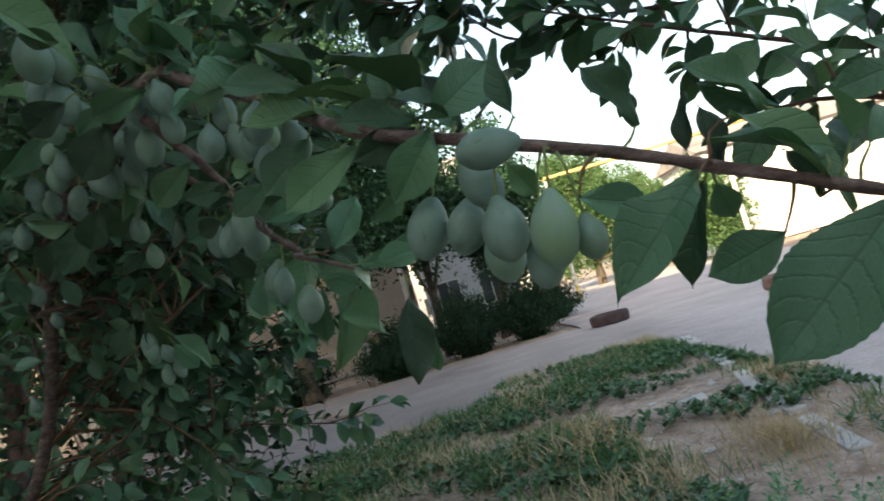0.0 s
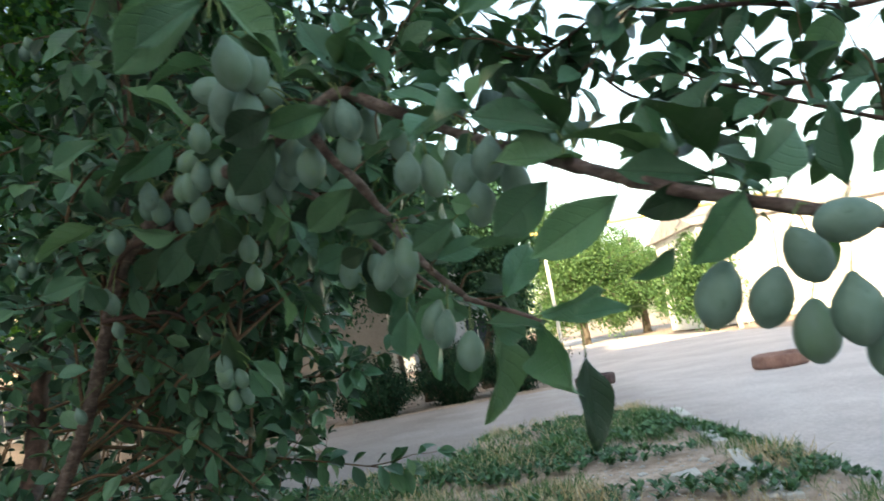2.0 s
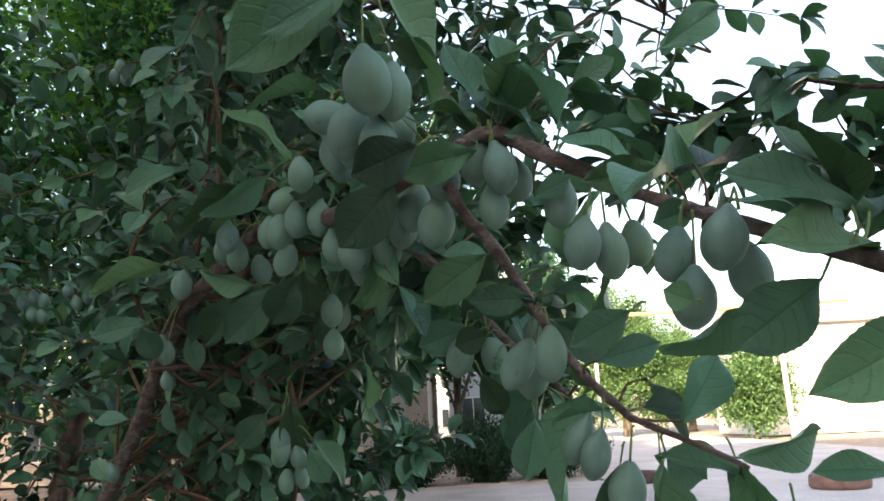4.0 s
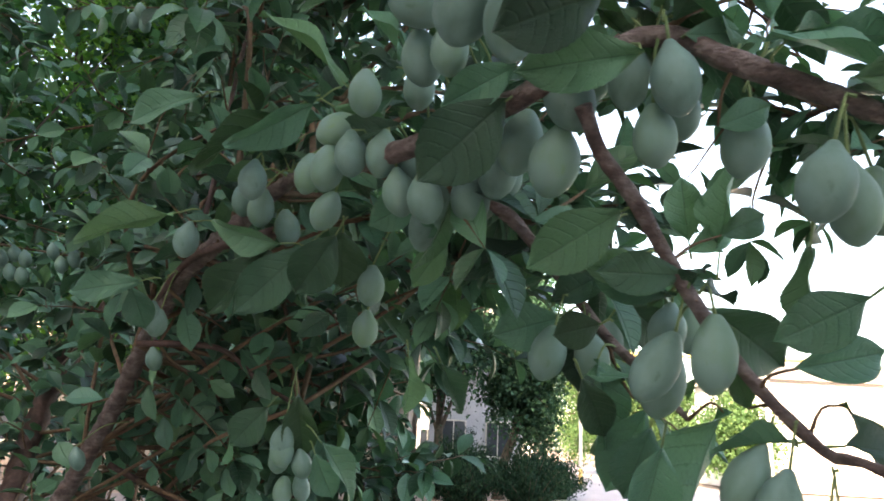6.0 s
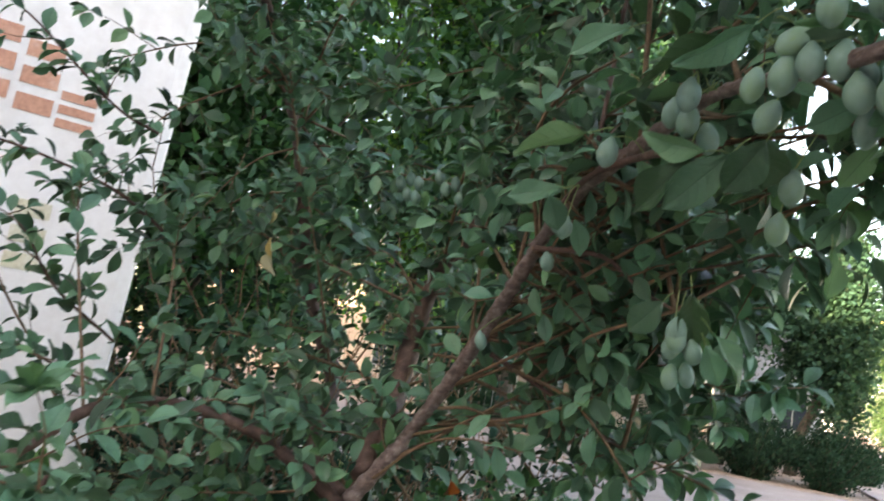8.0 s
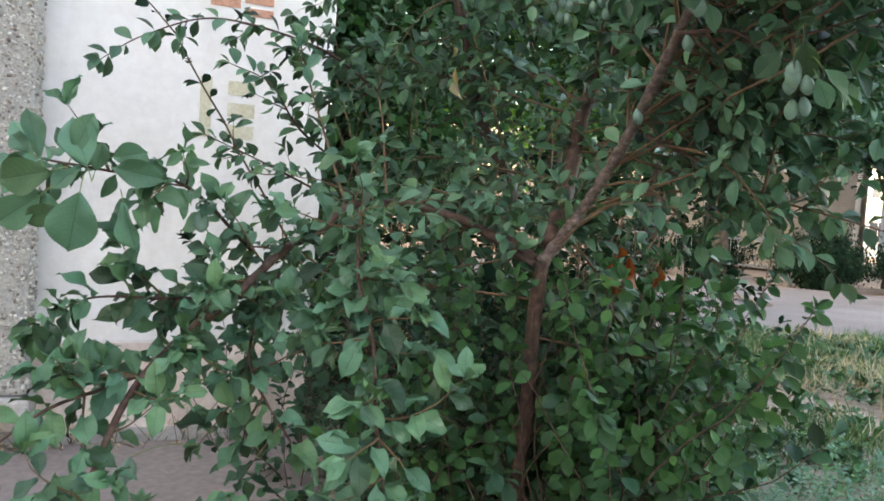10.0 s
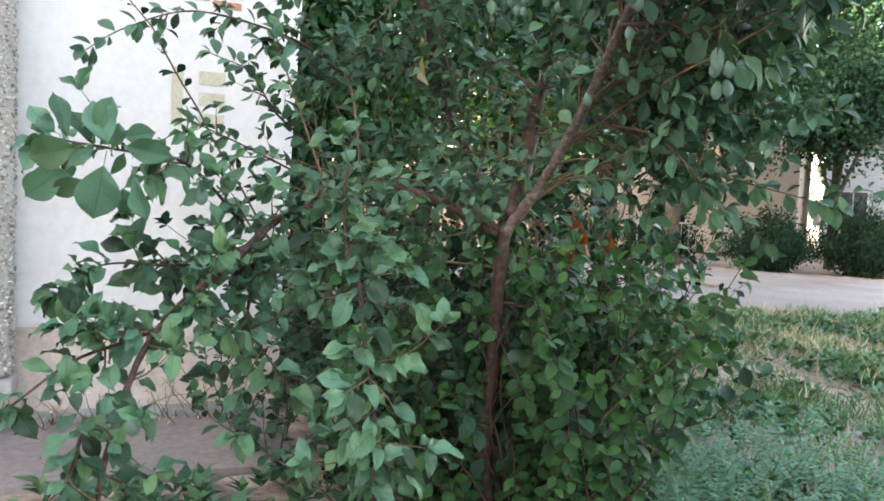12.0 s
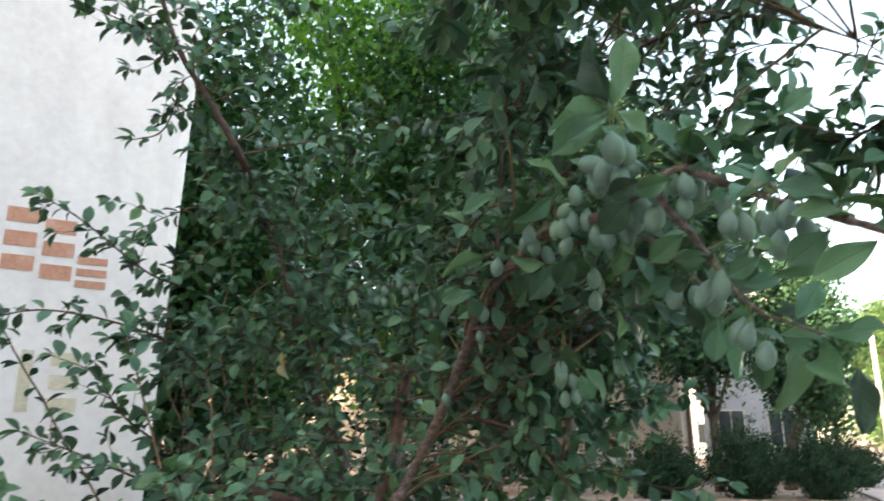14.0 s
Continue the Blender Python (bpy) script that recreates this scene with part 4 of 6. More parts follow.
for root, rows in ((STEM[2], OVER_A), (STEM[3], OVER_B), (STEM[3], OVER_C), (STEM[2], OVER_D)):
    x, y, z = rows[0][:3]
    link = [(*root[:3], 0.010), ((root[0] + x) / 2, (root[1] + y) / 2 - 0.03, (root[2] + z) / 2 + 0.04, 0.008), rows[0]]
    limb("branch", link, 0.02, 7)
    clothe(link, 16, 0.16, 0.080)
for rows in (OVER_A, OVER_B, OVER_C, OVER_D):
    limb("branch", rows, 0.02, 6)
    leaves_along(rng, crown, smooth_line(rows, 0.03), 0.02, 0.085, start=0.0, up=LIGHT)
    clothe(rows, 14, 0.17, 0.080)
clothe(OVER_B, 26, 0.22, 0.080, start=0.55, bias=(-0.3, 0.2, 0.1))
WOOD_ROWS = np.vstack([smooth_line(r, 0.05) for r in (TRUNK[-2:], LIMB_MAIN[:10], LIMB_BACK, LIMB_LEFT, LIMB_LOW[:6], LIMB_TOP, BRANCH_MID, BRANCH_MID2)])


def fill(cx, cy, cz, r, n, size, wood=None):
    """Side branches from the nearest limb into a ball of the crown, leafy towards their ends."""
    for k in range(n):
        end = np.array([cx, cy, cz]) + rng.normal(0, 0.6, 3) * r
        wood = WOOD_ROWS if wood is None else wood
        far = np.linalg.norm(wood[:, :3] - end, axis=1) + np.maximum(0, wood[:, 2] - end[2]) * 0.4
        root = wood[np.argsort(far)[rng.integers(0, 34)]]
        mid = root[:3] * 0.5 + end * 0.5 + rng.normal(0, 0.06, 3) + np.array([0, 0, 0.06])
        line = smooth_line([(*root[:3], 0.005), (*mid, 0.0035), (*end, 0.0015)], 0.03)
        if before_limb(line[2 * len(line) // 3, :3]):
            continue
        twigs.append(line)
        leaves_along(rng, crown, line, 0.025, size * 0.86, start=0.35, droop=0.5, up=LIGHT)
        for j in range(3):
            i = int(len(line) * (0.5 + 0.45 * rng.random()))
            tw = grow(rng, line[i, :3], unit(end - root[:3]) + rng.normal(0, 0.7, 3), 0.10 + 0.14 * rng.random(), 0.002, 0.03, 0.3, (0, 0, -0.03))
            if before_limb(tw[-1, :3]):
                continue
            twigs.append(tw)
            leaves_along(rng, crown, tw, 0.025, size * 0.86, droop=0.5, up=LIGHT)


for cx, cy, cz, r in FILL_A + FILL_B:  # loose balls of growth through the crown
    fill(cx, cy, cz, r, int(2 + (7 if cz > 2.2 or cx > -0.6 else 10) * r), 0.076)
for cx, cy, cz, r in FILL_C:
    fill(cx, cy, cz, r, 4, 0.070)
HIGH_WOOD = WOOD_ROWS[(WOOD_ROWS[:, 2] > 2.45) & (WOOD_ROWS[:, 0] > -1.6)]
for k in range(6):  # unseen boughs added above the plums to shade them, arching towards the open side
    fill(-0.75 + 0.12 * k, 0.55 + 0.35 * ((k * 0.618) % 1.0), 2.38 + 0.2 * ((k * 0.37) % 1.0), 0.17, 5, 0.09, HIGH_WOOD)


def before_trunk(x, y, wide):
    """The open strip before the trunk."""
    return y < 1.8 and abs(x + 1.29 + 0.467 * (y - 1.82)) < wide


crown.rows = [q for q in crown.rows if not (q[2] < 1.15 and before_trunk(q[0], q[1], 0.07))]
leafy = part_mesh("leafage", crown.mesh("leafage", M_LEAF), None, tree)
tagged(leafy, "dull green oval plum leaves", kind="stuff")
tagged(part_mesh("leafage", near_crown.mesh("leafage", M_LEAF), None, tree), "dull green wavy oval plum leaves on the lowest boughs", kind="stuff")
tagged(part_mesh("twig_growth", tubes_mesh("twig_growth", twigs, 4), M_TWIG, tree), "thin brown leafy twigs", kind="stuff")

# ---- the plums and the nearest leaves of the tree ----
def plum_mesh(neck, seed):
    """A unit plum: stem end at the origin, tip at y = 1, a neck at the stem, one shallow seam."""
    r = np.random.default_rng(seed)
    rows, cols, v, f = 18, 20, [], []
    for i in range(rows + 1):
        u = i / rows
        y = 0.5 - 0.5 * math.cos(math.pi * u)
        rad = 0.5 * math.sqrt(max(0.0, 1 - (2 * y ** 1.18 - 1) ** 2))
        rad *= 1 - neck * math.exp(-((y - 0.08) / 0.16) ** 2) + 0.05 * math.sin(math.pi * y)
        rad *= 1 - 0.10 * math.exp(-((y - 0.95) / 0.10) ** 2)
        dip = 0.035 * math.exp(-(u / 0.07) ** 2)
        for j in range(cols):
            a = 2 * math.pi * j / cols
            seam = 1 - 0.045 * math.exp(-(((a + math.pi) % (2 * math.pi) - math.pi) / 0.22) ** 2) * math.sin(math.pi * y)
            lump = 1 + 0.02 * math.sin(2 * a + seed) + 0.012 * math.sin(3 * a + 4 * y + seed)
            v.append((rad * seam * lump * math.cos(a), y + dip, rad * seam * lump * math.sin(a)))
    for i in range(rows):
        for j in range(cols):
            f.append((i * cols + j, (i + 1) * cols + j, (i + 1) * cols + (j + 1) % cols, i * cols + (j + 1) % cols))
    me = bpy.data.meshes.new("plum")
    me.from_pydata(v, [], f)
    me.materials.append(M_PLUM)
    return shade(me)


PLUMS = [plum_mesh(n, s) for n, s in ((0.12, 1), (0.25, 2), (0.32, 3), (0.08, 4))]
HERO = [leaf_mesh("leaf", leaf_template(34, 1.0, f, d, 3, w, teeth=0.016), M_LEAF) for f, d, w in ((0.22, 0.30, 1.4), (0.34, 0.50, 2.0), (0.14, 0.15, 1.7), (0.28, 0.62, 1.2), (0.38, 0.36, 2.4))]
count = [0]


def lie(origin, y_axis, z_hint, sx, sy, sz):
    """A matrix that lays +y along y_axis and +z near z_hint."""
    y = Vector(y_axis).normalized()
    z = Vector(z_hint) - Vector(z_hint).dot(y) * y
    z = z.normalized() if z.length > 1e-4 else y.orthogonal().normalized()
    x = y.cross(z)
    m = Matrix((x * sx, y * sy, z * sz)).transposed().to_4x4()
    m.translation = origin
    return m


WOOD = np.vstack([smooth_line(r, 0.01)[:, :3] for r in (LIMB_MAIN, LIMB_LOW, BRANCH_HANG, BRANCH_HANG_B, BRANCH_MID, BRANCH_MID2, BRANCH_RISE, SHOOT, OVER_B, NEAR_TWIG_A)] + [t[:, :3] for t in twigs])


def nearest_wood(p):
    return Vector(WOOD[np.argmin(((WOOD - np.array(p)) ** 2).sum(1))])


def plum(top, bottom, width, stalk):
    """A plum from its stem end to its tip, with a stalk up to the twig."""
    count[0] += 1
    top, bottom = Vector(top), Vector(bottom)
    axis = bottom - top
    ob = part_mesh("plum", PLUMS[(count[0] * 7) % 4], None, tree)
    ob.matrix_basis = lie(top, axis, (math.sin(count[0]), math.cos(count[0] * 1.7), 0.3), width * 0.91, axis.length * 1.03, width * 0.91)
    end = Vector(stalk) if stalk else nearest_wood(top)
    if 0.004 < (end - top).length < 0.16:
        mid = (top + end) / 2 + Vector((0, 0, 0.006)) - axis.normalized() * 0.006
        inv = ob.matrix_basis.inverted()
        line = smooth_line([(*(top + axis * 0.04), 0.0011), (*mid, 0.0009), (*end, 0.0013)], 0.006)
        st = part_mesh("stalk", tubes_mesh("stalk", [line], 6), M_STALK, ob, "thin pale green stalk")
        st.data.transform(inv)
    return ob


def leaf(base, tip, facing, width):
    """One of the nearest leaves, from its stem end to its tip."""
    count[0] += 1
    axis = Vector(tip) - Vector(base)
    ob = part_mesh("leaf", HERO[(count[0] * 3) % 5], None, tree)
    ob.matrix_basis = lie(base, axis, facing, width, axis.length * 1.06, axis.length)
    root = nearest_wood(base)
    gap = (root - Vector(base)).length
    if gap > 0.045:
        root = Vector(base) - axis * 0.28
        gap = 0.03
    if gap > 0.003:
        mid = (root + Vector(base)) / 2 - axis * 0.06 + Vector((0, 0, 0.08 * gap))
        line = smooth_line([(*root, 0.0016 if gap > 0.03 else 0.0011), (*mid, 0.0011), (*(Vector(base) + axis * 0.03), 0.0008)], 0.006)
        st = part_mesh("petiole", tubes_mesh("petiole", [line], 5), M_TWIG if gap > 0.03 else M_STALK, ob, "thin leaf stalk")
        st.data.transform(ob.matrix_basis.inverted())
    return ob


plum((0.065, 0.439, 1.585), (0.024, 0.439, 1.586), 0.0267, (0.066, 0.439, 1.583))
plum((0.040, 0.443, 1.558), (0.040, 0.446, 1.516), 0.0296, (0.053, 0.442, 1.579))
plum((0.069, 0.420, 1.551), (0.063, 0.424, 1.504), 0.0300, (0.075, 0.419, 1.571))
plum((0.030, 0.502, 1.569), (0.013, 0.505, 1.532), 0.0296, (0.025, 0.499, 1.604))
plum((0.004, 0.518, 1.579), (-0.014, 0.521, 1.537), 0.0322, (0.019, 0.516, 1.612))
plum((0.062, 0.456, 1.529), (0.058, 0.459, 1.494), 0.0254, None)
plum((0.086, 0.431, 1.532), (0.087, 0.433, 1.503), 0.0213, (0.080, 0.428, 1.570))
plum((0.041, 0.493, 1.546), (0.039, 0.496, 1.505), 0.0290, None)
plum((0.027, 0.475, 1.590), (0.044, 0.478, 1.555), 0.0274, (0.053, 0.475, 1.593))
plum((-0.191, 0.719, 1.744), (-0.198, 0.725, 1.705), 0.0287, (-0.180, 0.717, 1.765))
plum((-0.174, 0.740, 1.744), (-0.169, 0.747, 1.701), 0.0273, (-0.175, 0.735, 1.770))
plum((-0.150, 0.762, 1.750), (-0.143, 0.769, 1.714), 0.0271, (-0.167, 0.757, 1.775))
plum((-0.192, 0.806, 1.802), (-0.198, 0.813, 1.760), 0.0303, (-0.197, 0.804, 1.811))
plum((-0.122, 0.631, 1.722), (-0.131, 0.637, 1.683), 0.0294, (-0.117, 0.632, 1.717))
plum((-0.133, 0.674, 1.695), (-0.137, 0.681, 1.654), 0.0303, (-0.132, 0.669, 1.729))
plum((-0.138, 0.680, 1.722), (-0.147, 0.685, 1.686), 0.0269, (-0.132, 0.678, 1.735))
plum((-0.106, 0.661, 1.706), (-0.100, 0.667, 1.667), 0.0287, (-0.111, 0.658, 1.719))
plum((-0.251, 0.772, 1.826), (-0.243, 0.779, 1.782), 0.0292, (-0.254, 0.770, 1.835))
plum((-0.263, 0.803, 1.843), (-0.266, 0.810, 1.799), 0.0269, (-0.258, 0.803, 1.847))
plum((-0.254, 0.795, 1.797), (-0.251, 0.802, 1.759), 0.0276, (-0.251, 0.789, 1.838))
plum((-0.231, 0.825, 1.829), (-0.227, 0.831, 1.790), 0.0287, (-0.239, 0.822, 1.845))
plum((-0.347, 0.708, 1.884), (-0.342, 0.717, 1.830), 0.0394, (-0.343, 0.702, 1.920))
plum((-0.326, 0.730, 1.880), (-0.329, 0.738, 1.833), 0.0315, (-0.344, 0.723, 1.919))
plum((-0.372, 0.834, 1.878), (-0.418, 0.831, 1.883), 0.0335, None)
plum((-0.360, 0.762, 1.864), (-0.373, 0.769, 1.815), 0.0364, None)
plum((-0.341, 0.742, 1.843), (-0.342, 0.750, 1.795), 0.0335, None)
plum((-0.333, 0.810, 1.879), (-0.323, 0.816, 1.844), 0.0262, None)
plum((-0.400, 0.858, 1.879), (-0.393, 0.865, 1.838), 0.0305, None)
plum((-0.377, 0.836, 1.872), (-0.376, 0.842, 1.834), 0.0270, None)
plum((-0.307, 0.833, 1.843), (-0.288, 0.844, 1.800), 0.0345, None)
plum((-0.298, 0.852, 1.809), (-0.307, 0.864, 1.760), 0.0360, None)
plum((-0.318, 0.877, 1.830), (-0.329, 0.889, 1.784), 0.0342, None)
plum((-0.336, 0.901, 1.815), (-0.340, 0.912, 1.773), 0.0315, None)
plum((-0.360, 0.925, 1.803), (-0.355, 0.936, 1.759), 0.0326, None)
plum((-0.379, 0.962, 1.816), (-0.385, 0.973, 1.774), 0.0315, None)
plum((-0.278, 0.839, 1.862), (-0.284, 0.849, 1.821), 0.0308, None)
plum((-0.230, 0.855, 1.843), (-0.228, 0.865, 1.805), 0.0277, None)
plum((-0.427, 0.947, 1.841), (-0.431, 0.956, 1.802), 0.0282, None)
plum((-0.456, 0.951, 1.841), (-0.455, 0.960, 1.803), 0.0276, None)
plum((-0.474, 0.969, 1.836), (-0.480, 0.979, 1.796), 0.0295, None)
plum((-0.501, 1.024, 1.848), (-0.508, 1.033, 1.811), 0.0266, None)
plum((-0.407, 0.962, 1.829), (-0.407, 0.971, 1.797), 0.0237, None)
plum((-0.450, 0.968, 1.858), (-0.486, 0.967, 1.838), 0.0295, None)
plum((-0.444, 0.921, 1.880), (-0.443, 0.931, 1.843), 0.0277, (-0.435, 0.929, 1.856))
plum((-0.401, 0.927, 1.889), (-0.402, 0.936, 1.853), 0.0268, None)
plum((-0.417, 0.945, 1.808), (-0.410, 0.956, 1.770), 0.0287, None)
plum((-0.395, 0.911, 1.792), (-0.387, 0.922, 1.755), 0.0286, None)
plum((-0.380, 0.885, 1.822), (-0.369, 0.897, 1.786), 0.0285, None)
plum((-0.479, 1.037, 1.816), (-0.495, 1.043, 1.781), 0.0278, None)
plum((-0.573, 1.090, 1.866), (-0.577, 1.100, 1.825), 0.0308, (-0.565, 1.095, 1.855))
plum((-0.595, 1.140, 1.861), (-0.598, 1.150, 1.822), 0.0288, None)
plum((-0.574, 1.136, 1.851), (-0.579, 1.146, 1.810), 0.0298, None)
plum((-0.557, 1.164, 1.837), (-0.550, 1.175, 1.798), 0.0292, None)
plum((-0.685, 1.234, 1.839), (-0.693, 1.244, 1.796), 0.0322, None)
plum((-0.771, 1.397, 1.757), (-0.780, 1.406, 1.719), 0.0288, None)
plum((-0.804, 1.524, 2.055), (-0.783, 1.536, 2.021), 0.0301, None)
plum((-0.859, 1.561, 2.076), (-0.854, 1.572, 2.036), 0.0281, None)
plum((-0.781, 1.393, 1.768), (-0.787, 1.402, 1.726), 0.0305, None)
plum((-0.461, 1.197, 1.736), (-0.464, 1.207, 1.695), 0.0301, (-0.451, 1.196, 1.748))
plum((-0.452, 1.137, 1.773), (-0.454, 1.147, 1.731), 0.0308, None)
plum((-0.576, 1.366, 1.611), (-0.581, 1.376, 1.567), 0.0324, (-0.570, 1.358, 1.647))
plum((-0.584, 1.392, 1.587), (-0.588, 1.401, 1.548), 0.0283, None)
plum((-0.557, 1.377, 1.581), (-0.550, 1.388, 1.544), 0.0278, None)
plum((-0.566, 1.436, 1.549), (-0.559, 1.447, 1.511), 0.0259, None)
plum((-0.584, 1.434, 1.544), (-0.588, 1.444, 1.504), 0.0275, None)
plum((-0.969, 1.622, 1.562), (-0.962, 1.633, 1.524), 0.0261, None)
plum((-0.839, 1.551, 1.722), (-0.834, 1.562, 1.685), 0.0270, None)
plum((-0.224, 0.860, 1.673), (-0.248, 0.865, 1.630), 0.0290, (-0.222, 0.856, 1.695))
plum((-0.211, 0.828, 1.680), (-0.212, 0.836, 1.633), 0.0292, (-0.221, 0.826, 1.690))
plum((-0.183, 0.835, 1.607), (-0.203, 0.841, 1.566), 0.0265, (-0.175, 0.833, 1.621))
plum((-0.177, 0.819, 1.594), (-0.189, 0.825, 1.554), 0.0259, (-0.174, 0.815, 1.618))
plum((-0.157, 0.821, 1.568), (-0.164, 0.827, 1.525), 0.0316, (-0.152, 0.817, 1.594))
plum((-0.217, 0.899, 1.672), (-0.225, 0.912, 1.622), 0.0331, None)
plum((-0.211, 0.912, 1.703), (-0.216, 0.922, 1.666), 0.0278, None)
plum((0.156, 1.174, 2.063), (0.146, 1.180, 2.022), 0.0307, (0.168, 1.174, 2.071))
plum((0.183, 1.196, 2.065), (0.182, 1.203, 2.022), 0.0312, (0.180, 1.193, 2.079))
plum((-1.372, 1.948, 1.960), (-1.366, 1.959, 1.922), 0.0288, None)
plum((-1.346, 1.950, 1.973), (-1.340, 1.961, 1.935), 0.0288, None)
plum((-1.324, 1.956, 1.964), (-1.318, 1.967, 1.926), 0.0288, None)
plum((-1.354, 1.959, 1.932), (-1.347, 1.970, 1.894), 0.0288, None)
plum((-1.330, 1.964, 1.926), (-1.324, 1.976, 1.888), 0.0288, None)
plum((-1.268, 1.961, 1.985), (-1.262, 1.972, 1.947), 0.0288, None)
plum((-1.250, 1.971, 1.957), (-1.244, 1.982, 1.919), 0.0288, None)
plum((-1.224, 1.972, 1.973), (-1.218, 1.983, 1.934), 0.0288, None)
plum((-1.199, 1.980, 1.959), (-1.193, 1.991, 1.920), 0.0288, None)
plum((-1.211, 1.984, 1.936), (-1.205, 1.995, 1.898), 0.0288, None)
plum((-1.118, 1.922, 2.241), (-1.112, 1.933, 2.202), 0.0288, None)
plum((-1.101, 1.935, 2.202), (-1.094, 1.946, 2.164), 0.0288, None)
plum((-1.142, 1.925, 2.212), (-1.135, 1.936, 2.174), 0.0288, None)
plum((-1.043, 1.946, 2.198), (-1.037, 1.958, 2.160), 0.0288, None)
plum((-1.025, 1.956, 2.176), (-1.019, 1.967, 2.137), 0.0288, None)
plum((-1.117, 1.866, 2.535), (-1.115, 1.877, 2.496), 0.0291, None)
plum((-1.131, 1.870, 2.513), (-1.130, 1.880, 2.473), 0.0291, None)
plum((-1.106, 1.875, 2.509), (-1.105, 1.886, 2.470), 0.0291, None)
plum((-1.689, 1.767, 2.517), (-1.687, 1.777, 2.477), 0.0291, None)
plum((-1.750, 1.757, 2.511), (-1.749, 1.767, 2.472), 0.0291, None)
plum((-0.582, 1.371, 1.601), (-0.575, 1.374, 1.557), 0.0315, None)
plum((-0.655, 1.929, 1.384), (-0.652, 1.935, 1.344), 0.0285, None)
plum((-1.696, 0.723, 0.719), (-1.690, 0.723, 0.671), 0.0341, None)
plum((-1.711, 0.713, 0.698), (-1.706, 0.713, 0.651), 0.0341, None)
plum((-1.651, 0.841, 1.242), (-1.644, 0.841, 1.194), 0.0351, None)
plum((-1.640, 1.124, 1.111), (-1.633, 1.124, 1.055), 0.0401, None)
plum((-1.678, 0.514, 0.862), (-1.673, 0.514, 0.820), 0.0301, None)
leaf((0.225, 0.362, 1.491), (0.146, 0.366, 1.431), (-0.25, -0.93, 0.26), 0.0527)
leaf((0.188, 0.412, 1.487), (0.142, 0.413, 1.476), (-0.05, -0.99, 0.13), 0.0291)
leaf((0.159, 0.429, 1.529), (0.126, 0.433, 1.475), (-0.63, -0.70, 0.34), 0.0268)
leaf((0.169, 0.439, 1.527), (0.174, 0.441, 1.503), (-0.34, -0.93, -0.14), 0.0190)
leaf((0.136, 0.446, 1.574), (0.115, 0.442, 1.622), (0.21, -0.98, 0.01), 0.0224)
leaf((0.157, 0.438, 1.547), (0.163, 0.435, 1.584), (-0.89, -0.43, 0.12), 0.0159)
leaf((0.169, 0.429, 1.530), (0.172, 0.426, 1.573), (0.28, -0.96, -0.09), 0.0180)
leaf((0.179, 0.417, 1.562), (0.230, 0.381, 1.506), (0.27, -0.68, 0.68), 0.0354)
leaf((0.215, 0.447, 1.564), (0.180, 0.443, 1.610), (0.37, -0.90, 0.21), 0.0245)
leaf((0.222, 0.467, 1.567), (0.187, 0.465, 1.589), (-0.32, -0.75, -0.58), 0.0181)
leaf((0.283, 0.417, 1.563), (0.242, 0.417, 1.558), (0.00, -1.00, -0.07), 0.0227)
leaf((0.069, 0.473, 1.606), (0.064, 0.469, 1.660), (-0.84, -0.53, -0.12), 0.0232)
leaf((0.016, 0.492, 1.626), (0.069, 0.490, 1.656), (0.07, -0.98, -0.19), 0.0355)
leaf((0.018, 0.540, 1.647), (-0.028, 0.486, 1.700), (0.64, 0.19, 0.75), 0.0374)
leaf((0.016, 0.492, 1.620), (-0.022, 0.496, 1.578), (0.06, -0.99, -0.13), 0.0339)
leaf((0.008, 0.522, 1.630), (-0.044, 0.522, 1.620), (0.03, -0.97, -0.23), 0.0253)
leaf((0.010, 0.531, 1.638), (-0.050, 0.530, 1.657), (0.11, -0.96, 0.26), 0.0270)
leaf((-0.014, 0.554, 1.597), (-0.045, 0.556, 1.573), (0.30, -0.84, -0.45), 0.0173)
leaf((-0.057, 0.608, 1.681), (-0.122, 0.567, 1.694), (0.53, -0.67, 0.52), 0.0329)
leaf((-0.129, 0.662, 1.758), (-0.194, 0.604, 1.732), (-0.36, -0.01, 0.93), 0.0385)
leaf((-0.056, 0.606, 1.703), (-0.101, 0.602, 1.761), (0.55, -0.75, 0.37), 0.0312)
leaf((0.038, 0.542, 1.620), (0.024, 0.538, 1.677), (0.54, -0.84, 0.07), 0.0247)
leaf((-0.002, 0.570, 1.660), (-0.019, 0.565, 1.713), (-0.56, -0.79, -0.24), 0.0239)
leaf((-0.037, 0.824, 1.475), (-0.044, 0.828, 1.431), (-0.23, -0.97, -0.04), 0.0202)
leaf((-0.080, 0.729, 1.676), (-0.139, 0.731, 1.638), (0.35, -0.72, -0.60), 0.0294)
leaf((-0.222, 0.867, 1.705), (-0.282, 0.866, 1.717), (0.07, -0.96, 0.27), 0.0259)
leaf((-0.134, 0.842, 1.632), (-0.096, 0.847, 1.574), (0.56, -0.77, 0.30), 0.0295)
leaf((-0.018, 0.697, 1.560), (-0.066, 0.697, 1.568), (0.09, -0.89, 0.46), 0.0207)
leaf((0.061, 0.515, 1.586), (0.076, 0.517, 1.558), (-0.13, -0.98, -0.15), 0.0200)
leaf((0.218, 0.421, 1.501), (0.208, 0.419, 1.534), (0.21, -0.98, -0.01), 0.0148)
leaf((0.215, 0.421, 1.512), (0.240, 0.420, 1.523), (-0.10, -0.98, 0.15), 0.0142)
leaf((-0.331, 0.582, 1.852), (-0.390, 0.582, 1.827), (-0.00, -1.00, -0.02), 0.0271)
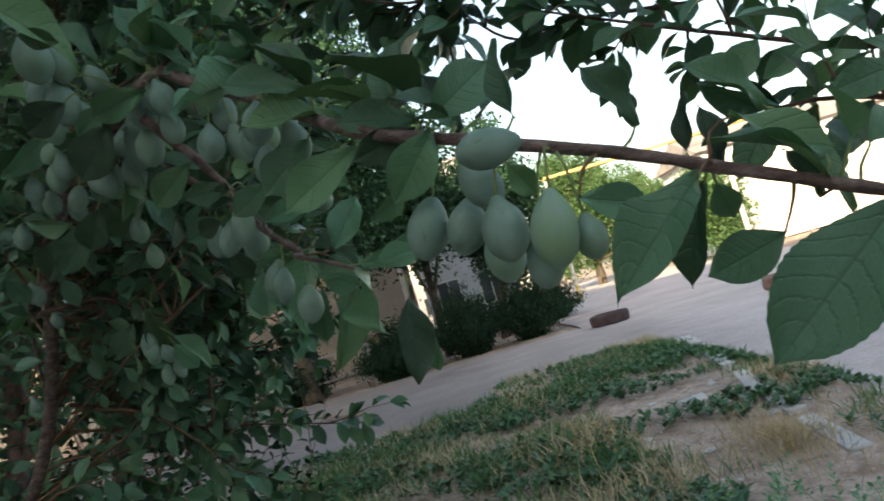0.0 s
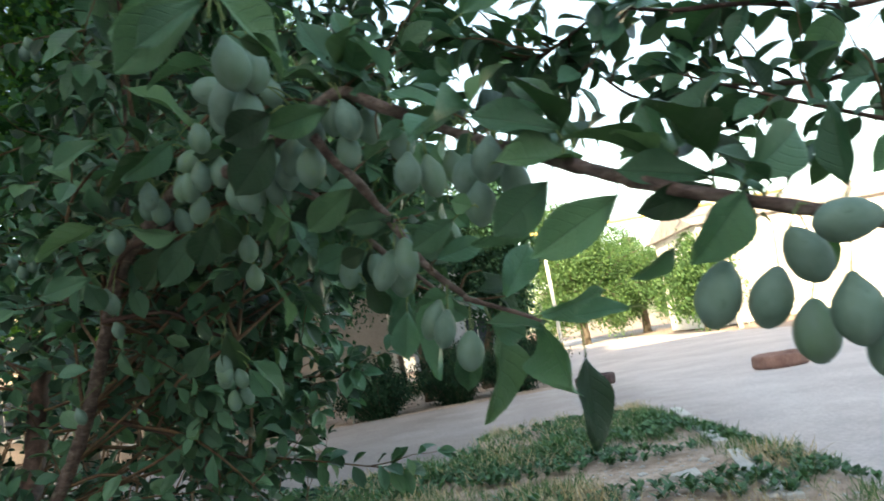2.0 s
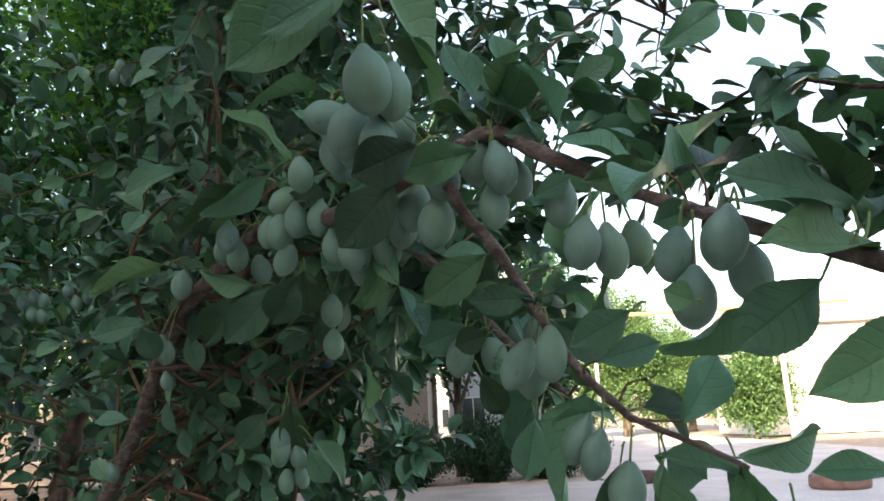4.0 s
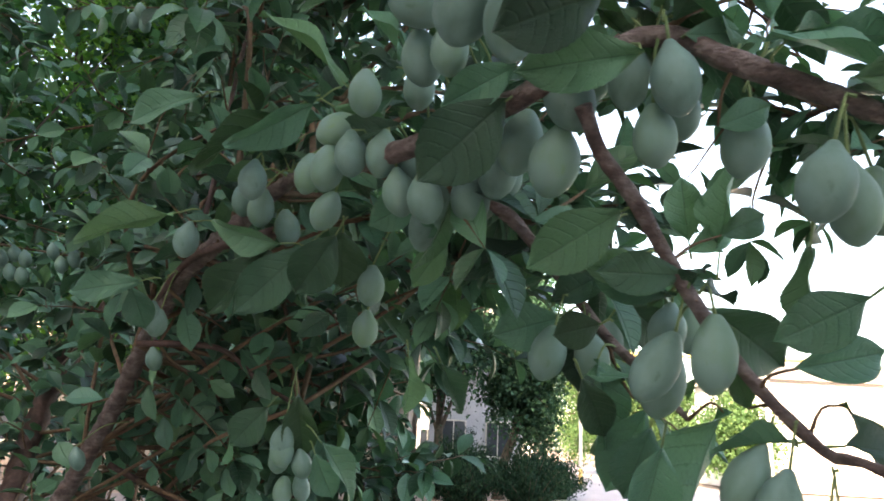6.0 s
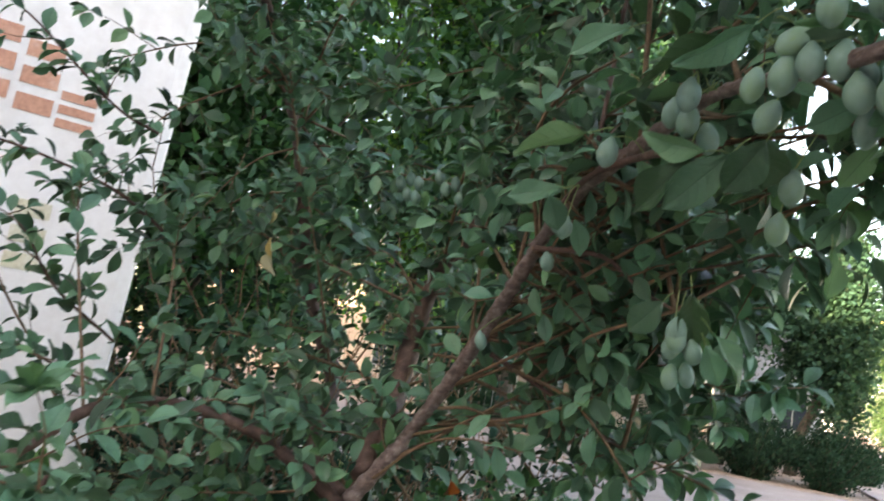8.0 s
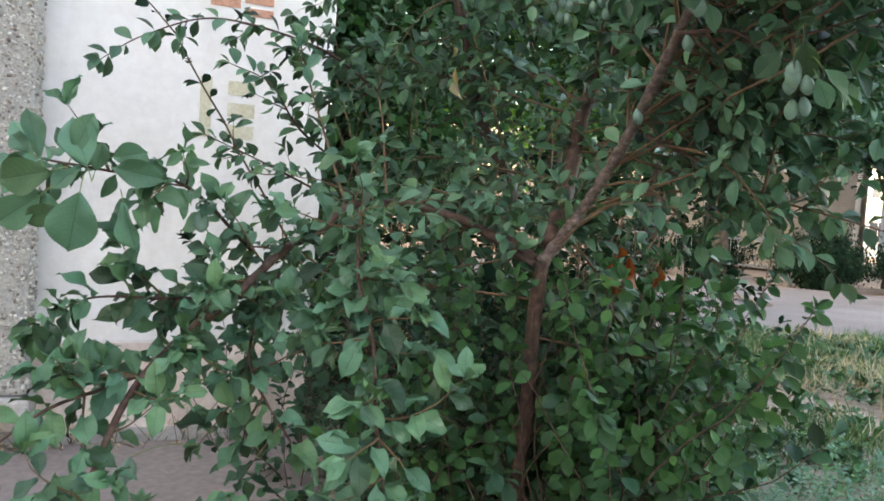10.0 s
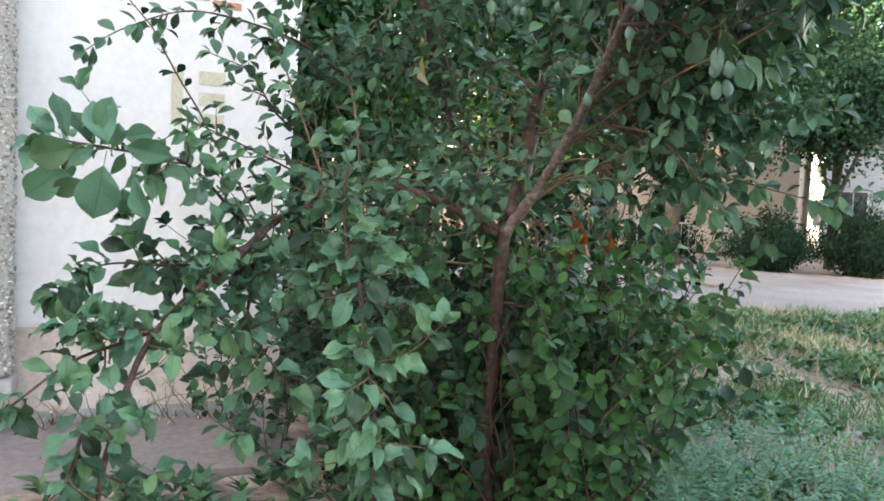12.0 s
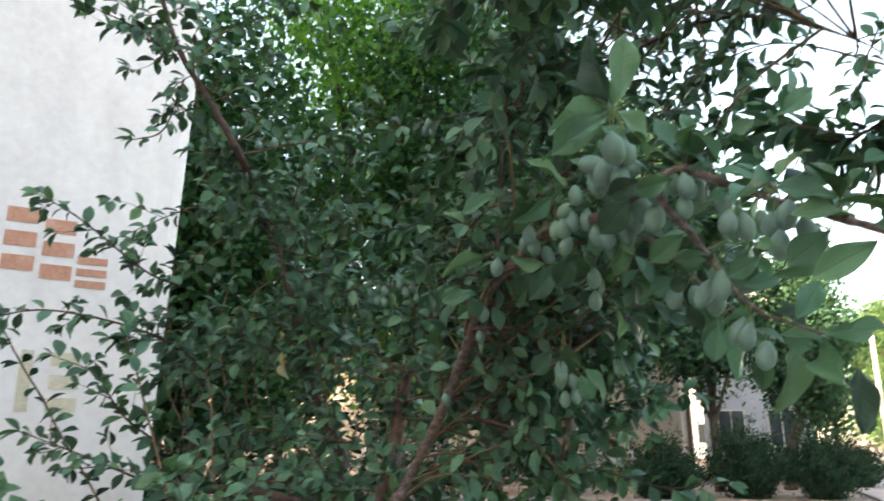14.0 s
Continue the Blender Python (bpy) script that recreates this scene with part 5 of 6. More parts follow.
leaf((-0.320, 0.644, 1.847), (-0.290, 0.648, 1.832), (-0.05, -0.94, -0.35), 0.0197)
leaf((-0.307, 0.675, 1.786), (-0.353, 0.675, 1.768), (0.11, -0.94, -0.31), 0.0356)
leaf((-0.223, 0.903, 1.603), (-0.235, 0.911, 1.547), (-0.06, -0.99, -0.14), 0.0341)
leaf((-0.084, 0.615, 1.670), (-0.133, 0.618, 1.636), (-0.06, -1.00, -0.00), 0.0387)
leaf((-0.043, 0.572, 1.642), (-0.113, 0.573, 1.609), (-0.04, -1.00, 0.04), 0.0369)
leaf((-0.083, 0.787, 1.554), (-0.136, 0.779, 1.582), (0.40, -0.73, 0.55), 0.0253)
leaf((-0.162, 0.952, 1.632), (-0.216, 0.966, 1.528), (-0.50, 0.78, 0.37), 0.0502)
leaf((-0.153, 0.883, 1.562), (-0.170, 0.892, 1.498), (-0.16, -0.98, -0.10), 0.0316)
leaf((-0.157, 0.762, 1.678), (-0.202, 0.763, 1.655), (0.01, -1.00, -0.07), 0.0305)
leaf((-0.181, 0.797, 1.645), (-0.127, 0.798, 1.657), (0.04, -1.00, -0.07), 0.0260)
leaf((-0.225, 0.877, 1.699), (-0.274, 0.872, 1.712), (0.05, -0.98, -0.18), 0.0298)
leaf((-0.242, 0.815, 1.820), (-0.278, 0.804, 1.876), (0.39, -0.92, 0.07), 0.0287)
leaf((-0.251, 0.810, 1.849), (-0.206, 0.803, 1.911), (-0.46, -0.86, 0.23), 0.0327)
leaf((-0.247, 0.829, 1.858), (-0.284, 0.813, 1.941), (0.57, -0.82, 0.10), 0.0390)
leaf((-0.073, 0.590, 1.704), (-0.138, 0.582, 1.730), (0.23, -0.94, 0.27), 0.0298)
leaf((-0.146, 0.643, 1.666), (-0.163, 0.641, 1.673), (0.03, -0.97, -0.24), 0.0185)
leaf((-0.143, 0.679, 1.760), (-0.197, 0.676, 1.756), (0.06, -0.98, -0.18), 0.0251)
leaf((-0.264, 0.778, 1.819), (-0.335, 0.780, 1.806), (0.05, -0.92, -0.39), 0.0355)
leaf((-0.337, 0.839, 1.817), (-0.391, 0.852, 1.764), (0.10, -0.94, -0.33), 0.0518)
leaf((-0.331, 0.833, 1.839), (-0.379, 0.840, 1.811), (0.10, -0.92, -0.37), 0.0285)
leaf((-0.417, 0.953, 1.847), (-0.482, 0.956, 1.833), (-0.07, -0.99, 0.14), 0.0285)
leaf((-0.485, 1.091, 1.790), (-0.524, 1.106, 1.728), (0.16, -0.93, -0.33), 0.0481)
leaf((-0.565, 1.153, 1.786), (-0.638, 1.169, 1.718), (-0.22, -0.98, 0.00), 0.0424)
leaf((-0.533, 1.060, 1.907), (-0.632, 1.072, 1.852), (-0.48, 0.09, 0.87), 0.0484)
leaf((-0.477, 1.018, 1.915), (-0.548, 0.998, 1.985), (0.67, -0.50, 0.55), 0.0431)
leaf((-0.412, 0.945, 1.962), (-0.505, 0.940, 1.973), (0.12, -0.10, 0.99), 0.0395)
leaf((-0.233, 0.785, 1.873), (-0.240, 0.771, 1.926), (0.37, -0.91, -0.19), 0.0236)
leaf((-0.198, 0.757, 1.826), (-0.218, 0.743, 1.878), (0.84, 0.35, 0.42), 0.0242)
leaf((-0.197, 0.749, 1.813), (-0.135, 0.749, 1.822), (-0.12, 0.25, 0.96), 0.0268)
leaf((-0.241, 0.775, 1.830), (-0.207, 0.775, 1.833), (0.04, -0.91, -0.41), 0.0177)
leaf((-0.120, 0.698, 1.739), (-0.148, 0.700, 1.730), (-0.01, -0.99, -0.17), 0.0228)
leaf((-0.058, 0.695, 1.754), (-0.107, 0.693, 1.760), (0.10, 0.22, 0.97), 0.0210)
leaf((-0.111, 0.762, 1.891), (-0.057, 0.754, 1.924), (0.05, -0.95, -0.29), 0.0308)
leaf((-0.221, 0.849, 1.706), (-0.274, 0.848, 1.706), (0.02, -0.98, -0.17), 0.0283)
leaf((-0.260, 0.848, 1.747), (-0.318, 0.857, 1.709), (-0.01, -0.98, -0.20), 0.0390)
leaf((-0.206, 0.854, 1.687), (-0.146, 0.865, 1.650), (0.01, -0.97, -0.26), 0.0383)
leaf((-0.163, 0.806, 1.716), (-0.166, 0.820, 1.664), (-0.93, -0.37, -0.05), 0.0228)
leaf((-0.194, 0.862, 1.737), (-0.163, 0.859, 1.753), (-0.04, -0.99, -0.14), 0.0216)
leaf((-0.220, 0.789, 1.780), (-0.189, 0.786, 1.794), (0.02, -0.97, -0.25), 0.0193)
leaf((-0.261, 0.916, 1.684), (-0.293, 0.918, 1.675), (-0.02, -0.99, -0.10), 0.0278)
leaf((-0.269, 0.946, 1.649), (-0.246, 0.958, 1.603), (0.04, -0.97, -0.24), 0.0287)
leaf((-0.222, 0.934, 1.616), (-0.239, 0.948, 1.562), (-0.19, -0.96, -0.19), 0.0370)
leaf((-0.178, 0.870, 1.627), (-0.186, 0.865, 1.648), (-0.12, -0.95, -0.30), 0.0167)
leaf((-0.399, 1.035, 1.814), (-0.446, 1.041, 1.787), (0.06, -0.95, -0.31), 0.0347)
leaf((-0.375, 1.093, 1.792), (-0.407, 1.104, 1.744), (0.06, -0.96, -0.27), 0.0308)
leaf((-0.550, 1.141, 1.791), (-0.635, 1.138, 1.798), (-0.03, -0.69, -0.72), 0.0361)
leaf((-0.134, 0.730, 1.813), (-0.151, 0.725, 1.833), (-0.29, -0.83, -0.47), 0.0153)
leaf((-0.484, 1.123, 1.802), (-0.484, 1.138, 1.746), (0.06, -0.97, -0.25), 0.0543)
leaf((-0.522, 1.141, 1.789), (-0.592, 1.146, 1.718), (0.14, -0.97, -0.21), 0.0506)
leaf((-0.506, 1.040, 1.907), (-0.583, 1.040, 1.850), (0.53, -0.45, -0.72), 0.0407)
leaf((-0.666, 1.154, 1.962), (-0.749, 1.145, 1.934), (0.06, -0.99, 0.10), 0.0369)
leaf((-0.475, 0.962, 1.865), (-0.427, 0.974, 1.851), (0.11, -0.90, -0.43), 0.0254)
leaf((-0.563, 1.359, 1.648), (-0.552, 1.382, 1.567), (0.15, -0.96, -0.25), 0.0463)
leaf((-0.603, 1.377, 1.631), (-0.648, 1.381, 1.581), (0.06, -0.99, -0.15), 0.0472)
leaf((-0.537, 1.382, 1.575), (-0.512, 1.402, 1.518), (0.21, -0.95, -0.23), 0.0385)
leaf((-0.528, 1.359, 1.591), (-0.465, 1.388, 1.523), (0.71, -0.59, 0.40), 0.0409)
leaf((-0.408, 1.117, 1.677), (-0.400, 1.133, 1.622), (0.70, 0.65, 0.29), 0.0246)
leaf((-0.376, 1.093, 1.671), (-0.350, 1.110, 1.625), (0.50, -0.87, -0.03), 0.0236)
leaf((-0.758, 1.290, 1.773), (-0.841, 1.280, 1.755), (0.11, -0.99, 0.06), 0.0385)
leaf((-0.724, 1.275, 1.858), (-0.836, 1.262, 1.828), (-0.28, 0.35, 0.90), 0.0498)
leaf((-0.790, 1.337, 1.774), (-0.771, 1.354, 1.720), (0.33, -0.92, -0.18), 0.0405)
leaf((-0.117, 0.888, 1.568), (-0.134, 0.836, 1.471), (0.67, -0.69, 0.25), 0.0468)
leaf((-0.082, 0.797, 1.564), (-0.091, 0.711, 1.502), (-0.83, -0.27, 0.49), 0.0451)
leaf((-0.048, 0.785, 1.523), (-0.057, 0.749, 1.438), (0.37, -0.87, 0.33), 0.0392)
leaf((-0.334, 0.599, 1.870), (-0.417, 0.603, 1.817), (0.11, -0.96, -0.25), 0.0453)
leaf((-0.328, 0.598, 1.865), (-0.267, 0.683, 1.828), (0.83, -0.53, 0.16), 0.0467)
leaf((0.138, 0.378, 1.529), (0.075, 0.346, 1.491), (-0.00, -0.76, 0.65), 0.0340)
leaf((-0.329, 0.593, 1.869), (-0.359, 0.557, 1.957), (-0.48, -0.74, -0.47), 0.0425)
leaf((-0.321, 0.576, 1.862), (-0.298, 0.559, 1.954), (0.47, -0.84, -0.27), 0.0423)
leaf((-0.337, 0.668, 1.907), (-0.367, 0.641, 1.963), (0.09, -0.92, -0.39), 0.0333)
leaf((-0.326, 0.649, 1.910), (-0.302, 0.634, 1.997), (-0.91, 0.29, 0.30), 0.0386)
leaf((-0.340, 0.668, 1.903), (-0.433, 0.638, 1.883), (-0.29, 0.30, 0.91), 0.0421)
leaf((-0.116, 0.807, 1.594), (-0.078, 0.807, 1.647), (0.01, -1.00, -0.01), 0.0372)
leaf((-0.136, 0.794, 1.573), (-0.101, 0.814, 1.550), (0.26, -0.89, -0.37), 0.0321)
leaf((-0.088, 0.769, 1.568), (-0.008, 0.797, 1.578), (0.34, -0.77, -0.53), 0.0362)
leaf((0.084, 0.426, 1.540), (0.128, 0.426, 1.524), (-0.05, -0.99, -0.12), 0.0224)
leaf((-0.303, 0.989, 1.761), (-0.369, 0.984, 1.734), (-0.07, -0.94, 0.34), 0.0303)
leaf((-0.280, 0.988, 1.700), (-0.331, 0.983, 1.683), (0.11, -0.99, -0.06), 0.0395)
leaf((-0.258, 0.982, 1.697), (-0.264, 0.995, 1.644), (-0.27, -0.94, -0.19), 0.0324)
leaf((-0.254, 0.970, 1.666), (-0.230, 0.994, 1.589), (0.54, -0.84, -0.10), 0.0356)
leaf((-0.214, 0.976, 1.630), (-0.247, 0.987, 1.565), (-0.31, -0.95, -0.00), 0.0396)
leaf((-0.242, 0.965, 1.773), (-0.288, 0.966, 1.737), (0.01, -1.00, -0.04), 0.0389)
leaf((-0.221, 0.976, 1.748), (-0.289, 0.972, 1.714), (-0.06, -0.97, 0.22), 0.0342)
leaf((-0.330, 0.988, 1.786), (-0.347, 1.000, 1.727), (-0.62, 0.71, 0.33), 0.0264)
leaf((-0.320, 0.992, 1.777), (-0.306, 1.004, 1.740), (-0.72, -0.54, -0.44), 0.0175)
leaf((-0.302, 0.990, 1.757), (-0.305, 0.996, 1.731), (0.22, -0.94, -0.25), 0.0117)
leaf((-0.357, 0.997, 1.814), (-0.396, 1.002, 1.766), (0.04, -0.99, -0.14), 0.0305)
leaf((-0.373, 0.992, 1.822), (-0.328, 0.995, 1.841), (0.17, -0.95, -0.24), 0.0254)
plum((-0.284, 0.978, 1.693), (-0.294, 0.988, 1.650), 0.0305, (-0.275, 0.974, 1.716))
plum((-0.258, 0.984, 1.690), (-0.249, 0.996, 1.651), 0.0296, (-0.263, 0.978, 1.708))
plum((-0.362, 0.926, 1.840), (-0.363, 0.936, 1.801), 0.0287, None)
plum((-0.344, 0.943, 1.867), (-0.345, 0.953, 1.828), 0.0287, None)
plum((-0.329, 0.936, 1.825), (-0.331, 0.946, 1.785), 0.0296, None)
plum((-0.374, 0.974, 1.807), (-0.376, 0.985, 1.766), 0.0276, None)
plum((-0.396, 1.013, 1.803), (-0.397, 1.024, 1.760), 0.0262, None)
plum((-0.346, 0.976, 1.819), (-0.347, 0.987, 1.778), 0.0276, None)
leaf((-1.567, 0.529, 1.308), (-1.601, 0.516, 1.399), (0.74, -0.65, 0.19), 0.0626)
leaf((-1.656, 0.478, 1.326), (-1.691, 0.460, 1.359), (0.61, -0.76, 0.22), 0.0335)
leaf((-1.608, 0.470, 1.318), (-1.635, 0.461, 1.400), (0.93, -0.23, 0.28), 0.0372)
leaf((-1.589, 0.480, 1.297), (-1.672, 0.429, 1.274), (0.55, -0.82, -0.16), 0.0657)
leaf((-1.634, 0.486, 1.254), (-1.708, 0.437, 1.191), (0.65, -0.72, -0.22), 0.0626)
leaf((-1.545, 0.504, 1.264), (-1.555, 0.490, 1.160), (0.81, -0.58, -0.00), 0.0810)
leaf((-1.645, 0.653, 1.248), (-1.620, 0.661, 1.156), (0.48, -0.87, 0.06), 0.0419)
leaf((-1.594, 0.507, 1.232), (-1.656, 0.469, 1.209), (0.56, -0.82, -0.14), 0.0402)
leaf((-1.589, 0.518, 1.332), (-1.568, 0.536, 1.400), (0.81, -0.58, -0.10), 0.0447)
leaf((-1.670, 0.644, 1.334), (-1.618, 0.676, 1.347), (0.54, -0.83, -0.15), 0.0493)
leaf((-1.670, 0.644, 1.315), (-1.584, 0.693, 1.298), (0.50, -0.87, 0.01), 0.0543)
leaf((-1.603, 0.566, 1.302), (-1.595, 0.574, 1.355), (0.81, -0.59, -0.02), 0.0347)
leaf((-0.267, 1.056, 1.705), (-0.320, 1.054, 1.692), (0.06, -0.99, -0.09), 0.0356)
leaf((-0.232, 1.026, 1.676), (-0.231, 1.049, 1.593), (0.61, -0.76, -0.20), 0.0364)
leaf((-0.190, 1.137, 1.744), (-0.137, 1.154, 1.703), (-0.03, -0.91, -0.40), 0.0456)
leaf((-0.162, 1.166, 1.727), (-0.162, 1.149, 1.789), (-0.31, -0.92, -0.24), 0.0363)
leaf((-0.214, 1.175, 1.750), (-0.164, 1.193, 1.703), (-0.04, -0.92, -0.39), 0.0373)
leaf((-0.229, 1.167, 1.772), (-0.178, 1.178, 1.752), (0.07, -0.94, -0.34), 0.0361)
leaf((-0.115, 1.150, 1.727), (-0.148, 1.136, 1.766), (-0.15, -0.88, -0.44), 0.0342)
leaf((-0.174, 0.989, 1.760), (-0.132, 0.987, 1.786), (-0.02, -1.00, -0.05), 0.0241)
leaf((-0.167, 1.007, 1.775), (-0.178, 0.991, 1.828), (-0.34, -0.88, -0.33), 0.0335)
leaf((-0.147, 0.991, 1.762), (-0.144, 0.971, 1.838), (-0.89, -0.46, -0.09), 0.0333)
leaf((-0.296, 1.214, 1.842), (-0.232, 1.216, 1.862), (0.23, -0.67, -0.70), 0.0286)
leaf((-0.273, 1.223, 1.819), (-0.353, 1.224, 1.785), (0.26, -0.72, -0.64), 0.0368)
leaf((-0.175, 1.048, 1.617), (-0.145, 1.061, 1.582), (-0.07, -0.92, -0.39), 0.0287)
leaf((-0.245, 1.211, 1.874), (-0.192, 1.223, 1.852), (0.03, -0.91, -0.41), 0.0328)
plum((-0.250, 1.058, 1.706), (-0.251, 1.070, 1.662), 0.0295, None)
plum((-0.221, 1.079, 1.718), (-0.219, 1.089, 1.679), 0.0294, None)
plum((-0.290, 1.077, 1.697), (-0.276, 1.088, 1.662), 0.0273, None)
plum((-0.154, 1.061, 1.733), (-0.147, 1.074, 1.688), 0.0336, None)


def spur(x, y, z, n, length, seed, way=(0.0, 0.25, 0.75)):
    """A short fruiting spur: a whorl of arching leaves that leans to the light."""
    r = np.random.default_rng(seed)
    for k in range(n):
        a = 6.283 * k / n + r.normal(0, 0.35)
        d = unit(np.array([math.cos(a), 0.7 * math.sin(a), 0.0]) * (0.8 + 0.5 * r.random()) + np.array(way) * (0.7 + 0.6 * r.random()))
        size = length * (0.65 + 0.5 * r.random())
        base = np.array([x, y, z]) + d * 0.012
        leaf(tuple(base), tuple(base + d * size), (-d[0] * d[2] + r.normal(0, 0.3), -0.45 + r.normal(0, 0.3), 0.9), size * (0.42 + 0.12 * r.random()))


for x, y, z, n, length, seed in ((-0.136, 0.716, 1.762, 6, 0.070, 1), (-0.065, 0.615, 1.690, 5, 0.062, 2), (-0.010, 0.545, 1.650, 6, 0.062, 3), (0.040, 0.500, 1.612, 3, 0.050, 14), (-0.200, 0.775, 1.815, 3, 0.062, 4), (-0.252, 0.800, 1.850, 4, 0.068, 5), (-0.330, 0.850, 1.885, 5, 0.068, 6), (-0.410, 0.935, 1.885, 6, 0.066, 7), (-0.490, 1.060, 1.890, 5, 0.064, 8), (-0.560, 1.170, 1.885, 6, 0.066, 9), (-0.640, 1.280, 1.860, 6, 0.064, 10), (-0.720, 1.390, 1.845, 6, 0.062, 11), (0.225, 0.392, 1.515, 4, 0.058, 12), (-0.810, 1.510, 1.800, 6, 0.060, 13)):
    spur(x, y, z, n, length, seed)
for x, y, z, n, length, seed in ((-0.220, 0.852, 1.698, 3, 0.052, 21), (-0.156, 0.825, 1.606, 2, 0.050, 22), (-0.282, 0.988, 1.737, 4, 0.056, 23), (-0.207, 0.982, 1.653, 3, 0.054, 24)):
    spur(x, y, z, n, length, seed, (-0.1, 0.45, 0.05))

# ---- undergrowth round the trunk ----
rng = np.random.default_rng(21)
VINE_T = leaf_template(5, 0.62, 0.3, 0.55, 1)


def bush(name, label, category, spots, height, leaf, material, spacing=0.03, stems=True, droop=0.35, lean=0.25, template=None, kind="", stem=None, up=(0, 0, 1), bare=0.0):
    """Upright leafy stems from a scatter of foot points."""
    fol, lines = Foliage(template or VINE_T), []
    for x, y in spots:
        h = height * (0.5 + 0.6 * rng.random())
        tw = grow(rng, (x, y, plot_height(x, y) - 0.02 if abs(x) < 14 and y < 17 else 0.0), (rng.normal(0, lean), rng.normal(0, lean), 1), h, 0.0024 * (1 + h), max(0.04, h / 22), 0.22, (0, 0, 0.02))
        lines.append(tw)
        leaves_along(rng, fol, tw, spacing, leaf, 1.0, droop, 0.02, up=up)
    fol.rows = [q for q in fol.rows if not (bare and 0.25 < q[2] < 1.15 and before_trunk(q[0], q[1], bare))]
    ob = thing(name, label, category, kind=kind)
    part_mesh("leafage", fol.mesh("leafage", material), None, ob)["kind"] = "stuff"
    part_mesh("stem_growth", tubes_mesh("stem_growth", lines, 4), stem or M_TWIG, ob)["kind"] = "stuff"
    return ob


def scatter(n, cx, cy, rx, ry):
    return [(cx + rx * rng.normal() * 0.5, cy + ry * rng.normal() * 0.5) for _ in range(n)]


bush("undergrowth", "dense leafy suckers round the foot of the plum tree, shade put into their green", "bush", [p for p in scatter(290, -1.5, 2.25, 1.1, 0.7) if p[0] < -0.93 and (p[0] > -1.62 or p[1] > 2.0) and not before_trunk(*p, 0.12)], 1.05, 0.060, M_SUCKER_SHADED, 0.028, stem=M_BARK, up=(0.1, -0.2, 0.9), bare=0.055)
bush("vine", "bright green broad-leaved creeper climbing round the trunk", "vine", [p for p in scatter(190, -1.10, 2.0, 0.46, 0.5) if p[0] < -0.92 and not before_trunk(*p, 0.10)], 1.15, 0.052, M_VINE, 0.019, stem=M_BARK, lean=0.12, droop=1.3, up=(0.2, -0.5, 0.5), bare=0.055)
bush("hedge", "dense shrubs growing behind the plum tree, darkened by painted-in shade", "shrub", [(rng.uniform(-5.2, -1.2), rng.uniform(2.9, 4.6)) for _ in range(230)], 1.5, 0.06, M_SHADED, 0.035)
bush("hedge", "tall shrubs crowding the house corner, darkened by painted-in shade", "shrub", [(rng.uniform(-5.6, -3.1), rng.uniform(3.4, 5.2)) for _ in range(110)], 2.0, 0.07, M_SHADED, 0.045)
bush("hedge", "tall leafy shrubs behind the plum tree, darkened by painted-in shade", "shrub", [(rng.uniform(-3.5, -1.6), rng.uniform(3.0, 4.4)) for _ in range(70)], 2.7, 0.075, M_SHADED, 0.05)
bush("weed_patch", "knee-high green weeds with feathery leaves beside the path", "weeds", [(rng.uniform(-1.1, 1.6), rng.uniform(1.2, 3.9)) for _ in range(380)], 0.36, 0.034, M_WEED, 0.011, lean=0.55, template=leaf_template(3, 0.5, 0.2, 0.4, 1), stem=M_STALK)



def feather_weeds(spots):
    """Weeds of arching fronds with paired leaflets."""
    fol, lines = Foliage(leaf_template(2, 0.55, 0.15, 0.2, 1)), []
    for x, y in spots:
        for k in range(4):
            a = rng.random() * 6.283
            fr = grow(rng, (x, y, plot_height(x, y) - 0.01), (math.cos(a) * 0.7, math.sin(a) * 0.7, 0.9), 0.22 + 0.26 * rng.random(), 0.0022, 0.02, 0.12, (0, 0, -0.08))
            lines.append(fr)
            for i in range(3, len(fr) - 1):
                t = unit(fr[i + 1, :3] - fr[i, :3])
                s = unit(np.cross(t, (0, 0, 1)))
                w = 0.045 * math.sin(math.pi * (0.12 + 0.8 * i / len(fr)))
                for q in (-1, 1):
                    fol.add(fr[i, :3], s * q + t * 0.35 + np.array([0, 0, 0.1 * rng.normal()]), (rng.normal() * 0.15, rng.normal() * 0.15, 1), w, w * 0.8)
    ob = thing("feathery_weeds", "pale green feathery weeds with paired leaflets", "weeds")
    part_mesh("leafage", fol.mesh("leafage", M_WEED), None, ob)["kind"] = "stuff"
    part_mesh("stem_growth", tubes_mesh("stem_growth", lines, 4), M_STALK, ob)["kind"] = "stuff"


feather_weeds([(rng.uniform(-0.85, 1.3), rng.uniform(1.25, 3.1)) for _ in range(180)])

foot = [WALL_M @ Vector((0.05 + 1.5 * rng.random(), 0.03 + 0.12 * rng.random() ** 2, 0)) for _ in range(70)]
bush("dry_weeds", "tangle of dry brown weeds at the foot of the house wall", "weeds", [(p.x, p.y) for p in foot], 0.34, 0.035, M_STRAW, 0.05, lean=0.7, template=leaf_template(2, 0.3, 0.3, 0.6, 1))

